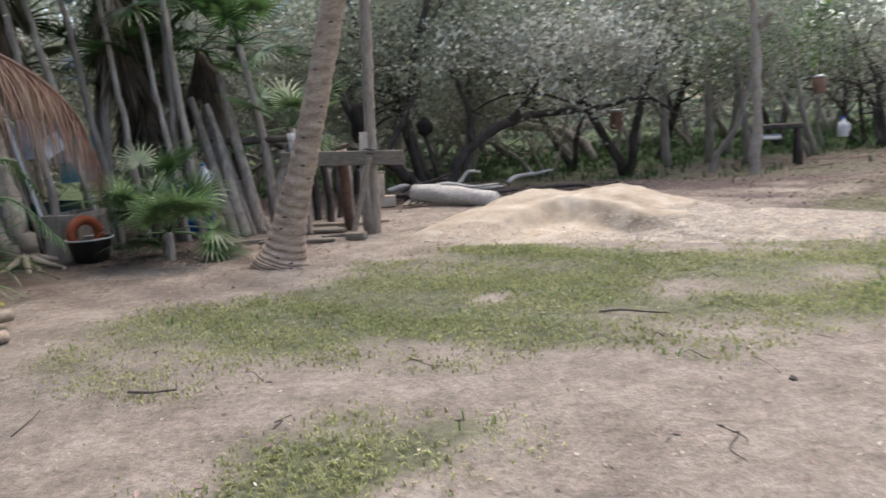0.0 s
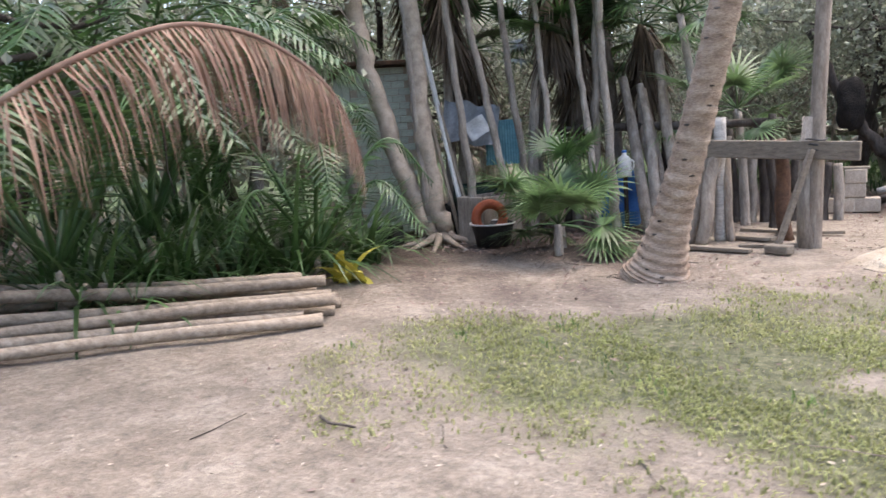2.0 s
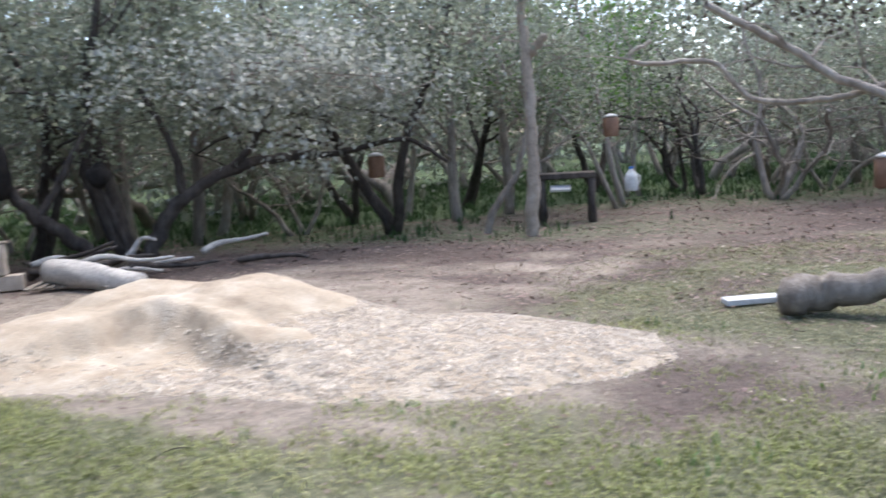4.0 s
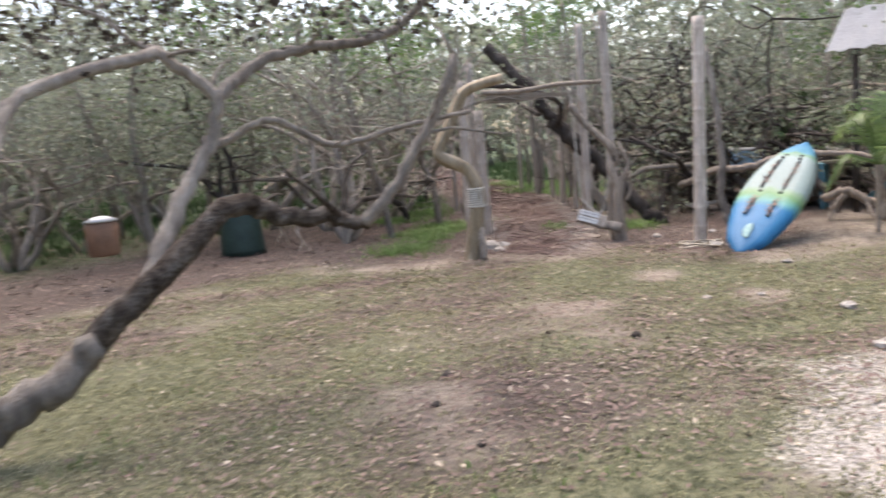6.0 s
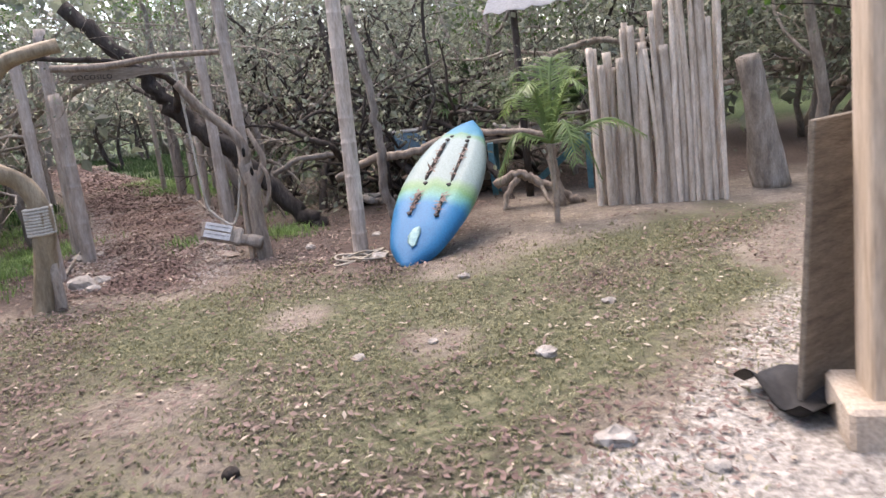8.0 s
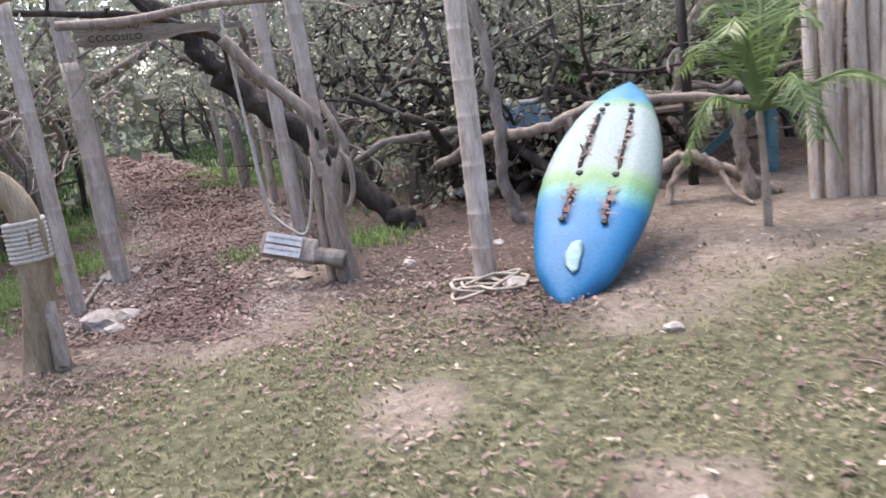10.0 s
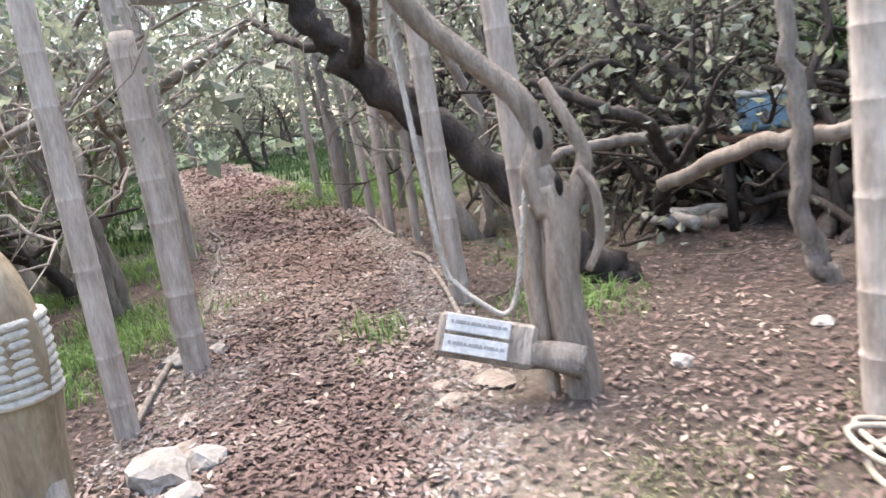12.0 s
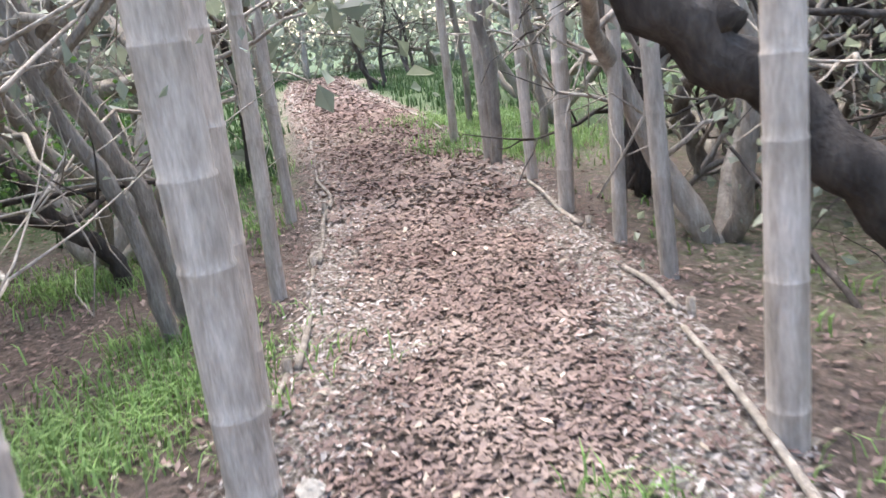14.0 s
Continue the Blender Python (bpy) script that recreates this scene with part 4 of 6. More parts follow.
strap_clump(-5.75, 8.7, 26, 1.6, 324, PALMLEAF, "tall clump of long dark green strap leaves", wide=.026)
strap_clump(-4.9, 7.0, 26, .55, 321, THATCH, "dried brown spiky plant under the palms")
strap_clump(-5.5, 6.5, 26, .55, 322, DEADFROND, "dried reddish spiky plant under the palms")

rngm = np.random.default_rng(41)
for k in range(30):
    x = rngm.uniform(-9.5, -5.0)
    y = rngm.uniform(4.6, 8.6)
    if y < 5.2 and x > -5.4:
        continue
    strap_clump(x, y, 44, rngm.uniform(1.1, 2.1), 340 + k, PALMLEAF, "clump of long dark green strap leaves", wide=.03)
for k, (x, y) in enumerate([(-7.2, 5.2), (-8.4, 6.4), (-6.1, 6.2), (-7.6, 8.0)]):
    young_palm(x, y, [(j * 36 + 9 * k, 1.9 + .7 * ((j * 7) % 5) / 5, 2.0 + .6 * ((j * 3) % 4) / 4, .4) for j in range(11)], 160 + 20 * k, "tall green coconut palm in a dense clump", .6, 1.2)

fan_palm(-3.3, 9.45, .35, 19, .52, 7, green=FANLEAF)
fan_palm(-3.5, 9.9, .75, 10, .5, 8)
fan_palm(-2.1, 12.2, 1.5, 13, .6, 9, green=FANLEAF)
fan_palm(-2.5, 11.9, 2.7, 13, .6, 10)
for k, (x, y, h) in enumerate([(-4.2, 11.6, 2.5), (-5.9, 11.2, 2.6), (-3.2, 12.6, 2.7), (-4.9, 12.9, 2.4), (-4.7, 11.2, 3.4), (-5.6, 10.6, 3.6), (-6.4, 9.6, 3.2), (-5.2, 12.2, 3.8), (-3.9, 12.4, 3.9), (-6.8, 11.6, 4), (-7.4, 8.6, 3.4)]):
    fan_palm(x, y, h, 14, .7, 20 + k, "thatch_palm", 46, "tall thatch palm with a skirt of dead leaves")


# ---- trunks and limbs built by hand ----
def limb_thing(name, at, lines, material, label, category="tree", leaves=0, leaf=(.06, .11), tips=(), foliage=LEAF, seed=1, sides=9, group="", rough=.3, twig=0):
    """A tree or log from a few limbs, each a list of points with a start and an end radius."""
    t = thing(name, pose(*at), label, category, group)
    rng = np.random.default_rng(seed)
    ends = []
    for k, (pts, a, b) in enumerate(lines):
        s = Shape()
        c = curve(pts, 7)
        c = [p + Vector(rng.normal(0, .25 * b, 3)) * (0 < i < len(c) - 1) for i, p in enumerate(c)]
        s.tube(c, taper(len(c), a, b), sides, rough)
        for _ in range(twig if k else 0):
            i = rng.integers(len(c) // 3, len(c))
            way = rng.normal(0, 1, 3)
            way[2] = abs(way[2]) + .15
            tw = wander(rng, c[i], way, rng.uniform(.3, .9), 4, .3)
            s.tube(tw, taper(5, b * .6, b * .15), 4)
            ends += tw[2:]
        ends.append(c[-1])
        part("trunk" if k == 0 else "limb", s, material, t)
    if leaves:
        pts = np.array([tuple(p) for p in (list(tips) or ends)])
        v, f = leaf_cloud(rng, pts, max(1, leaves // len(pts)), .3, leaf)
        s = Shape()
        s.v, s.f = v.tolist(), f.tolist()
        part("crown", s, foliage, t, smooth=False)
    return t


def rooted(x, y):
    return (x, y, lie(x, y))


# pale pair of trunks beside the shed
limb_thing("pale_tree", rooted(-5.2, 9.86), [([(.06, .02, -.1), (0, 0, .15), (-.08, -.06, .55), (-.18, -.13, 1.8), (-.21, -.14, 3.3), (-.22, -.15, 4.4)], .135, .1)], PALEBARK, "smooth pale tree trunk", rough=.1)
limb_thing("pale_tree", rooted(-5.33, 9.76), [([(.06, .02, -.1), (0, 0, .1), (-.1, -.06, .33), (-.38, -.23, 1.34), (-.62, -.38, 2.46), (-.72, -.43, 3.34), (-.8, -.45, 4.4)], .14, .105)], PALEBARK, "smooth pale tree trunk leaning over a path of roots", rough=.1)
s = Shape()
for a in (200, 235, 265, 300, 335, 20):
    d = Vector((math.cos(radians(a)), math.sin(radians(a)), 0))
    s.tube(curve([d * .08 + Vector((0, 0, .12)), d * .3 + Vector((0, 0, .05)), d * .7 + Vector((0, 0, -.02))], 4), taper(9, .06, .02), 6, .3)
ob = part("tree_root", s, PALEBARK)
ob.matrix_world = pose(*rooted(-5.24, 9.8))
tagged(ob, "spreading surface roots of the pale tree", "root")
for k, (bx, by, tx, ty, z, r) in enumerate([(-4.36, 10.7, -4.7, 10.4, 4.2, .055), (-4.05, 10.85, -4.3, 10.7, 4, .05), (-3.67, 11.1, -3.55, 11.2, 4.2, .07), (-3.55, 11.0, -3.95, 11, 4, .05), (-4.5, 10.5, -5.1, 10.1, 4.2, .055), (-3.4, 11.15, -3.6, 11.1, 4.4, .065), (-4.9, 10.2, -5.2, 10, 4, .06), (-5.3, 9.7, -5.5, 9.6, 4, .06)]):
    limb_thing("slender_trunk", rooted(bx, by), [([(0, 0, -.1), ((tx - bx) * .3, (ty - by) * .3, z * .3), ((tx - bx) * .6, (ty - by) * .6, z * .6), (tx - bx, ty - by, z)], r, r * .6)], BARK, "slender dark grey tree trunk by the shed", group="slender trunks", seed=k)

# dark leaning tree behind the sand
limb_thing("leaning_tree", (0, 16.3, lie(0, 16.3)), [
    ([(.05, 0, -.15), (.3, .05, .35), (.75, .1, .88), (1.5, .2, 1.3), (2.1, .2, 1.42), (2.9, .15, 1.5)], .14, .06),
    ([(1.5, .2, 1.3), (1.9, .1, 1.7), (2.3, 0, 2.4)], .07, .04), ([(2.1, .2, 1.42), (3.2, .1, 1.44), (4.3, 0, 1.6), (5, .1, 1.2)], .06, .03), ([(.75, .1, .88), (.7, 0, 1.6), (.3, -.1, 2.6)], .08, .04)],
    DARKBARK, "dark leaning tree with a long low bough", leaves=900, tips=[(2.3, 0, 2.4), (2.9, .15, 2.2), (.3, -.1, 2.6), (3.4, .1, 2.3), (1.4, 0, 2.6)], seed=3)
limb_thing("leaning_tree", (-1.6, 14.9, lie(-1.6, 14.9)), [([(1.35, .6, -.15), (1.1, .5, .3), (.6, .2, .8), (.2, 0, 1.4), (-.3, -.2, 2.6)], .12, .07), ([(.6, .2, .8), (.9, .3, 1.3), (1.4, .4, 2.2)], .06, .04)], DARKBARK, "dark leaning trunk carrying an insect nest", seed=4)
limb_thing("white_tree", rooted(6.09, 15.26), [([(0, 0, -.15), (.04, 0, .6), (.08, 0, 1.4), (.04, 0, 2.4), (0, 0, 3.4), (-.06, 0, 5)], .11, .06), ([(.03, 0, 2.7), (.15, -.05, 2.85), (.3, -.1, 2.98)], .07, .06)], PALEBARK, "straight pale tree with a broken fork", seed=5, leaves=500, tips=[(0, 0, 3.6), (.3, 0, 3.3), (-.3, 0, 4)])
limb_thing("leaning_stump", rooted(5.53, 16.1), [([(0, 0, -.1), (.12, 0, .3), (.3, -.05, .6), (.55, -.1, 1.0), (.9, -.1, 2.2)], .075, .04)], BARK, "thin leaning grey trunk", seed=6)

# boughs over the sand, seen as a grey curtain of leaves
rngb = np.random.default_rng(77)
# the first three carry the paler leaves that stand in for haze
for k, (x, y, z) in enumerate([(1.8, 15.2, 2.5), (2.9, 14.8, 2.6), (3.8, 15.2, 2.4), (2.4, 16.2, 3.2), (-.6, 15.8, 3.0), (5.0, 16.4, 3.1), (.4, 16.2, 3.1), (4.0, 16.6, 3.5), (-2.2, 16, 3.2), (-1.4, 17.2, 3.8), (.8, 17.4, 4.0), (-3, 14.6, 3.2)]):
    limb_thing("leafy_bough", (x, y, z), [([(-.3, 1.6, .6), (-.1, .8, .4), (0, 0, 0), (.1, -.4, -.15)], .05, .015)] + [([(0, .3, .15), (rngb.normal(0, .5), .1, .1), (rngb.normal(0, .9), -.3, -.2)], .02, .006) for _ in range(4)], BARK, "silvery leafy bough of a large tree, paled for haze" if k < 3 else "grey-green leafy bough of a large tree", "branch", 1300, (.07, .12), [tuple(rngb.normal(0, 1, 3) * (.75, .5, .4)) for _ in range(26)], foliage=HAZELEAF if k < 3 else LEAF, seed=50 + k, group="leafy boughs", sides=5)

# tree beside the yard whose low limb rests on the ground
low = limb_thing("low_limb_tree", (6.4, 8.95, 0), [
    ([(.02, 0, .15), (.45, -.22, .2), (.95, -.5, .33), (1.3, -.72, .62)], .14, .085),
    ([(1.25, -.68, .57), (1.55, -.9, .9), (2.05, -1.08, 1.3), (2.3, -1.2, 1.2), (2.55, -1.35, 1.17), (2.72, -1.55, 1.1)], .085, .042),
    ([(2.7, -1.53, 1.1), (2.82, -1.7, 1.32), (3.0, -1.88, 1.7), (3.15, -2.0, 2.1)], .042, .026),
    ([(1.55, -.9, .9), (1.9, -.75, 1.3), (2.2, -.72, 1.66), (2.25, -.78, 1.95), (2.0, -.6, 2.25)], .06, .035),
    ([(2.2, -.7, 1.7), (2.4, -.6, 1.68), (2.65, -.83, 1.8), (2.95, -1.1, 1.61), (3.3, -1.45, 1.7), (3.58, -1.8, 1.76)], .032, .015),
    ([(2.25, -.78, 1.95), (2.7, -.76, 2.2), (3.0, -.95, 2.28), (3.36, -1.3, 2.34), (3.65, -1.7, 2.7)], .045, .025),
    ([(2.0, -.6, 2.25), (1.2, -.5, 2.0), (.75, -.75, 1.55), (.2, -.4, 1.75), (-.1, -.25, 2.0), (-.6, 0, 2.36)], .04, .025),
    ([(1.2, -.5, 2.0), (.45, -.45, 1.68), (.1, -.25, 1.62), (-.25, 0, 1.67), (-.5, .1, 1.95), (-.95, .3, 1.98), (-1.05, .32, 2.05), (-.9, .25, 2.14)], .025, .014)],
    BARK, "grey tree whose knotted low limb rests on the ground", leaves=3200, leaf=(.035, .065), tips=[(3.2, -1.6, 2.5), (3.6, -1.7, 2.8), (2.6, -.8, 2.6), (1.4, -.4, 2.5), (.4, 0, 2.4), (2.0, -.2, 2.8), (.9, .4, 2.7), (3.2, -1.0, 2.8), (-.2, .4, 2.6), (2.4, .2, 2.5)], seed=8, twig=5, sides=14, rough=.14)

low.children[0].data.materials[0] = low.children[1].data.materials[0] = ROUGHBARK

# fallen trunk and driftwood gate
limb_thing("fallen_trunk", (17.6, 8.98, 0), [([(-.06, -.28, -.1), (-.1, -.1, .06), (-.12, .27, .44), (-.3, .72, 1.04), (-.5, 1.12, 1.47), (-.66, 1.42, 1.9), (-.84, 1.75, 2.4), (-1.1, 2.2, 3.0)], .115, .095), ([(-.45, .9, 1.35), (-.2, 1.5, 1.75), (.2, 2.2, 1.95), (.8, 3, 2.3)], .06, .03), ([(-.62, 1.23, 1.66), (-1.0, 1.0, 2.0), (-1.7, 1.3, 2.25), (-2.4, 1.9, 2.35)], .05, .025)], DARKBARK, "thick dark trunk fallen across the woodland", seed=9, twig=4)


def driftwood_stump():
    t = thing("driftwood_stump", pose(15.56, 8.58, lie(15.56, 8.58)), "twisted grey driftwood stump with holes and a long arm", "stump")
    s = Shape()
    c = curve([(0, 0, -.08), (0, .01, .12), (.01, .025, .5), (.01, .01, .75), (.03, .04, .92)], 6)
    s.tube(c, taper(len(c), .082, .066), 16, .35)
    part("trunk", s, DRIFT, t)
    arms = [([(.02, .05, .8), (.03, .1, .98), (.05, .06, 1.12), (.02, .12, 1.3), (-.04, .26, 1.48), (-.12, .42, 1.66), (-.22, .56, 1.9)], .06, .045),
            ([(.03, -.02, .8), (.06, -.08, .92), (.09, -.11, 1.03), (.08, -.07, 1.16), (.09, -.01, 1.28), (.11, .03, 1.36)], .042, .022),
            ([(.05, -.09, .98), (.04, -.15, .88), (.03, -.15, .68), (.01, -.09, .55)], .024, .016),
            ([(-.02, .13, -.05), (.02, .15, .4), (.06, .15, .84)], .034, .038),
            ([(.02, .02, .7), (.04, .03, .85), (.04, .07, 1.0)], .055, .04)]
    for pts, a, b in arms:
        s = Shape()
        c = curve(pts, 7)
        s.tube(c, taper(len(c), a, b), 12, .3)
        part("arm", s, DRIFT, t)
    # solid black lumps paint the shade inside the stump's holes
    for z, turn in ((.93, 200), (1.13, 215)):
        s = Shape()
        s.lump((.03, .018, .05), Matrix.Translation((-.03, -.02 + .06 * (z > 1), z)) @ rotation("Z", turn), .3, int(z * 10), 2)
        part("hole", s, NEST, t, "dark lump standing in for the shade of a hollow")


driftwood_stump()


def hook_post():
    t = thing("gate_post", pose(13.84, 9.86, lie(13.84, 9.86)), "bent bare tan tree trunk set as a gate post", "post")
    s = Shape()
    c = curve([(0, .06, -.1), (.02, .05, .1), (.06, .0, .4), (.06, -.04, .7), (.06, -.06, .9), (.05, -.03, 1.06), (0, .05, 1.2), (-.1, .15, 1.28), (-.2, .26, 1.36), (-.22, .3, 1.46), (-.16, .2, 1.68), (-.08, .1, 1.95), (.02, -.05, 2.2), (.3, -.4, 2.3)], 6)
    s.tube(c, [(.115 - .03 * min(1, i / 30) - .025 * max(0, (i - 45) / 35)) for i in range(len(c))], 14, .35)
    part("trunk", s, TANWOOD, t)
    s = Shape()
    s.tube(curve([(.0, -.12, -.06), (.02, -.12, .2), (.05, -.07, .42)], 4), taper(9, .05, .04), 8, .3)
    part("second_stem", s, DRIFT, t)
    w = Shape()
    helix = []
    for i in range(9 * 18 + 1):
        a = 2 * math.pi * i / 18
        z = .69 + .028 * i / 18
        helix.append(Vector((.06 + math.cos(a) * .112, -.035 + math.sin(a) * .112, z)))
    w.tube(helix, .0155, 7)
    tagged(part("rope_wrap", w, ROPE, t), "white rope wound nine times round the post")


hook_post()


# ---- bamboo posts, sign and swing rope ----
def bamboo(x, y, z0, z1, r, dx, dy, name="bamboo_post", label="upright dry bamboo post with ringed joints", group="bamboo posts", joint=.34, seed=0):
    rng = np.random.default_rng(seed + int(x * 100) + int(y * 10))
    h = z1 - z0
    t = thing(name, pose(x, y, z0), label, "post", group)
    pts, rad, z, rings = [], [], -.15, []
    nxt = rng.uniform(.1, joint)
    while z < h:
        if z >= nxt:
            for dz, k in ((0, 1.0), (.008, 1.035), (.016, 1.03), (.026, .97)):
                pts.append((dx * (z + dz) / h, dy * (z + dz) / h, z + dz))
                rad.append(r * k * (1 - .1 * z / h))
            nxt += joint * rng.uniform(.8, 1.2)
            z += .06
        else:
            pts.append((dx * z / h, dy * z / h, z))
            rad.append(r * (1 - .1 * z / h))
            z += .09
    s = Shape()
    s.tube(pts, rad, 14, .03)
    part("cane", s, BAMBOO, t)
    return t


bamboo(14.97, 10.68, lie(14.97, 10.68) - .05, 2.4, .062, .03, .03)
bamboo(15.74, 10.9, lie(15.74, 10.9), 2.04, .08, 0, .02, label="thick grey bamboo post carrying a name board")
bamboo(16.15, 11.35, lie(16.15, 11.35), 2.7, .05, -.1, -.1)
bamboo(16.3, 11.5, lie(16.3, 11.5), 2.8, .075, .05, -.05)
bamboo(16.81, 9.66, lie(16.81, 9.66), 3.2, .065, .05, .05)
bamboo(16.05, 8.88, lie(16.05, 8.88), 3.2, .068, 0, .05)
bamboo(15.4, 7.43, lie(15.4, 7.43), 2.9, .08, .02, -.06, label="tall ringed bamboo post beside the kayak", joint=.3)
for k, (x, y, h, r) in enumerate([(18.4, 10.5, 2.6, .05), (18.9, 10.95, 2.4, .045), (19.6, 11.6, 2.7, .06), (20.4, 12.25, 2.4, .05), (21.2, 13.1, 2.6, .055), (22.2, 14.1, 2.5, .05), (17.6, 12.6, 2.6, .05), (19.2, 13.95, 2.6, .05), (21.5, 16.2, 2.6, .06)]):
    bamboo(x, y, lie(x, y), h, r, .12 * math.sin(k * 2.1), .12 * math.cos(k * 1.7), label="thin weathered post beside the leaf path", group="path posts", seed=k)


def name_board():
    t = thing("name_board", pose(15.66, 10.62, 2.13, 0, 2, -47), "paddle-shaped driftwood name board with burnt letters", "sign")
    bm = bmesh.new()
    prof = [(-.08, .02), (-.06, .09), (.05, .105), (.3, .1), (.5, .085), (.66, .07), (.75, .045), (.95, .035), (1.15, .03), (1.28, .03)]
    ring = [bm.verts.new((x, 0, .02 + z * .8)) for x, z in prof] + [bm.verts.new((x, 0, .02 - z)) for x, z in reversed(prof)]
    f = bm.faces.new(ring)
    ex = bmesh.ops.extrude_face_region(bm, geom=[f])
    bmesh.ops.translate(bm, vec=(0, .035, 0), verts=[v for v in ex["geom"] if isinstance(v, bmesh.types.BMVert)])
    bmesh.ops.recalc_face_normals(bm, faces=bm.faces[:])
    me = bpy.data.meshes.new("board")
    bm.to_mesh(me)
    bm.free()
    me.materials.append(LUMBER)
    b = part("board", me, LUMBER, t)
    for words, x, z, size in (("A CAMINO", .02, .045, .075), ("COCOSILO", .02, -.045, .075)):
        cu = bpy.data.curves.new("words", "FONT")
        cu.body, cu.size, cu.extrude = words, size, .002
        cu.space_character = 1.15
        cu.materials.append(INK)
        tx = new("lettering", cu)
        tx.parent = t
        tx.matrix_basis = pose(x, -.004, z, 90, 0, 0)
        tagged(tx, "dark burnt lettering")


name_board()
s = Shape()
s.tube(curve([(0, 0, 0), (.3, -.42, -.02), (.62, -.9, .03), (1.0, -1.5, .02)], 4), taper(13, .04, .03), 8, .2)
ob = part("lintel_pole", s, DRIFT)
ob.matrix_world = pose(15.3, 10.55, 2.2)
tagged(ob, "rough wooden lintel pole of the path gate", "pole")


def twist(s, line, r, turns=55, sides=6):
    """Three strands laid round a line."""
    pts = curve(line, 14)
    n = len(pts)
    for j in range(3):
        out = []
        for i, p in enumerate(pts):
            d = (pts[min(i + 1, n - 1)] - pts[max(i - 1, 0)]).normalized()
            u = d.orthogonal().normalized()
            a = 2 * math.pi * (turns * i / n + j / 3)
            out.append(p + (u * math.cos(a) + d.cross(u) * math.sin(a)) * r * .5)
        s.tube(out, r * .62, sides)


s = Shape()
twist(s, [(15.46, 9.2, 2.12), (15.46, 9.18, 1.8), (15.45, 9.14, 1.2), (15.45, 9.1, .66), (15.46, 9.05, .54), (15.48, 8.95, .44), (15.5, 8.86, .39), (15.53, 8.8, .5), (15.56, 8.74, .8), (15.6, 8.7, 1.02), (15.6, 8.6, 1.08)], .0125, 30)
ob = part("swing_rope", s, ROPE)
tagged(ob, "white twisted rope hanging in a loop", "rope")
s = Shape()
for k in range(5):
    s.lump((.03, .03, .022), Matrix.Translation((15.5 + .012 * math.sin(k * 2), 9.16 + .015 * math.cos(k * 3), 1.72 + .035 * k)), .3, k, 2)
for k in range(4):
    s.tube([(15.5, 9.16, 1.72), (15.5 + .03 * math.sin(k), 9.16 + .04 * math.cos(k * 2), 1.66 - .02 * k)], [.009, .005], 5)
tagged(part("rope_knot", s, ROPE), "frayed knot in the white rope", "rope")


def plaque():
    m = pose(15.35, 8.85, .31, 0, 0, -72) @ rotation("Y", 17) @ rotation("X", -28)
    t = thing("plaque_block", m, "grey wooden block with a small white painted sign", "sign")
    s = Shape()
    s.box((.42, .06, .19), pose(-.06, 0, 0), bevel=.018)
    part("block", s, BARK, t, smooth=False)
    for z in (.045, -.045):
        s = Shape()
        s.box((.27, .012, .075), pose(-.1, -.056, z), .003)
        p = part("plate", s, WHITEPAINT, t, "worn white painted plate", False)
        s = Shape()
        for k in range(11):
            s.box((.012 + .006 * (k % 3), .002, .012), pose(-.21 + k * .022, -.064, z + .005))
        part("lettering_bar", s, GREYTEXT, p, "small faded grey letters", False)
    s = Shape()
    s.tube(curve([(.08, .03, -.02), (.22, .02, -.02), (.36, .01, -.03)], 4), taper(9, .055, .068), 10, .7)
    part("root", s, BARK, t)


plaque()


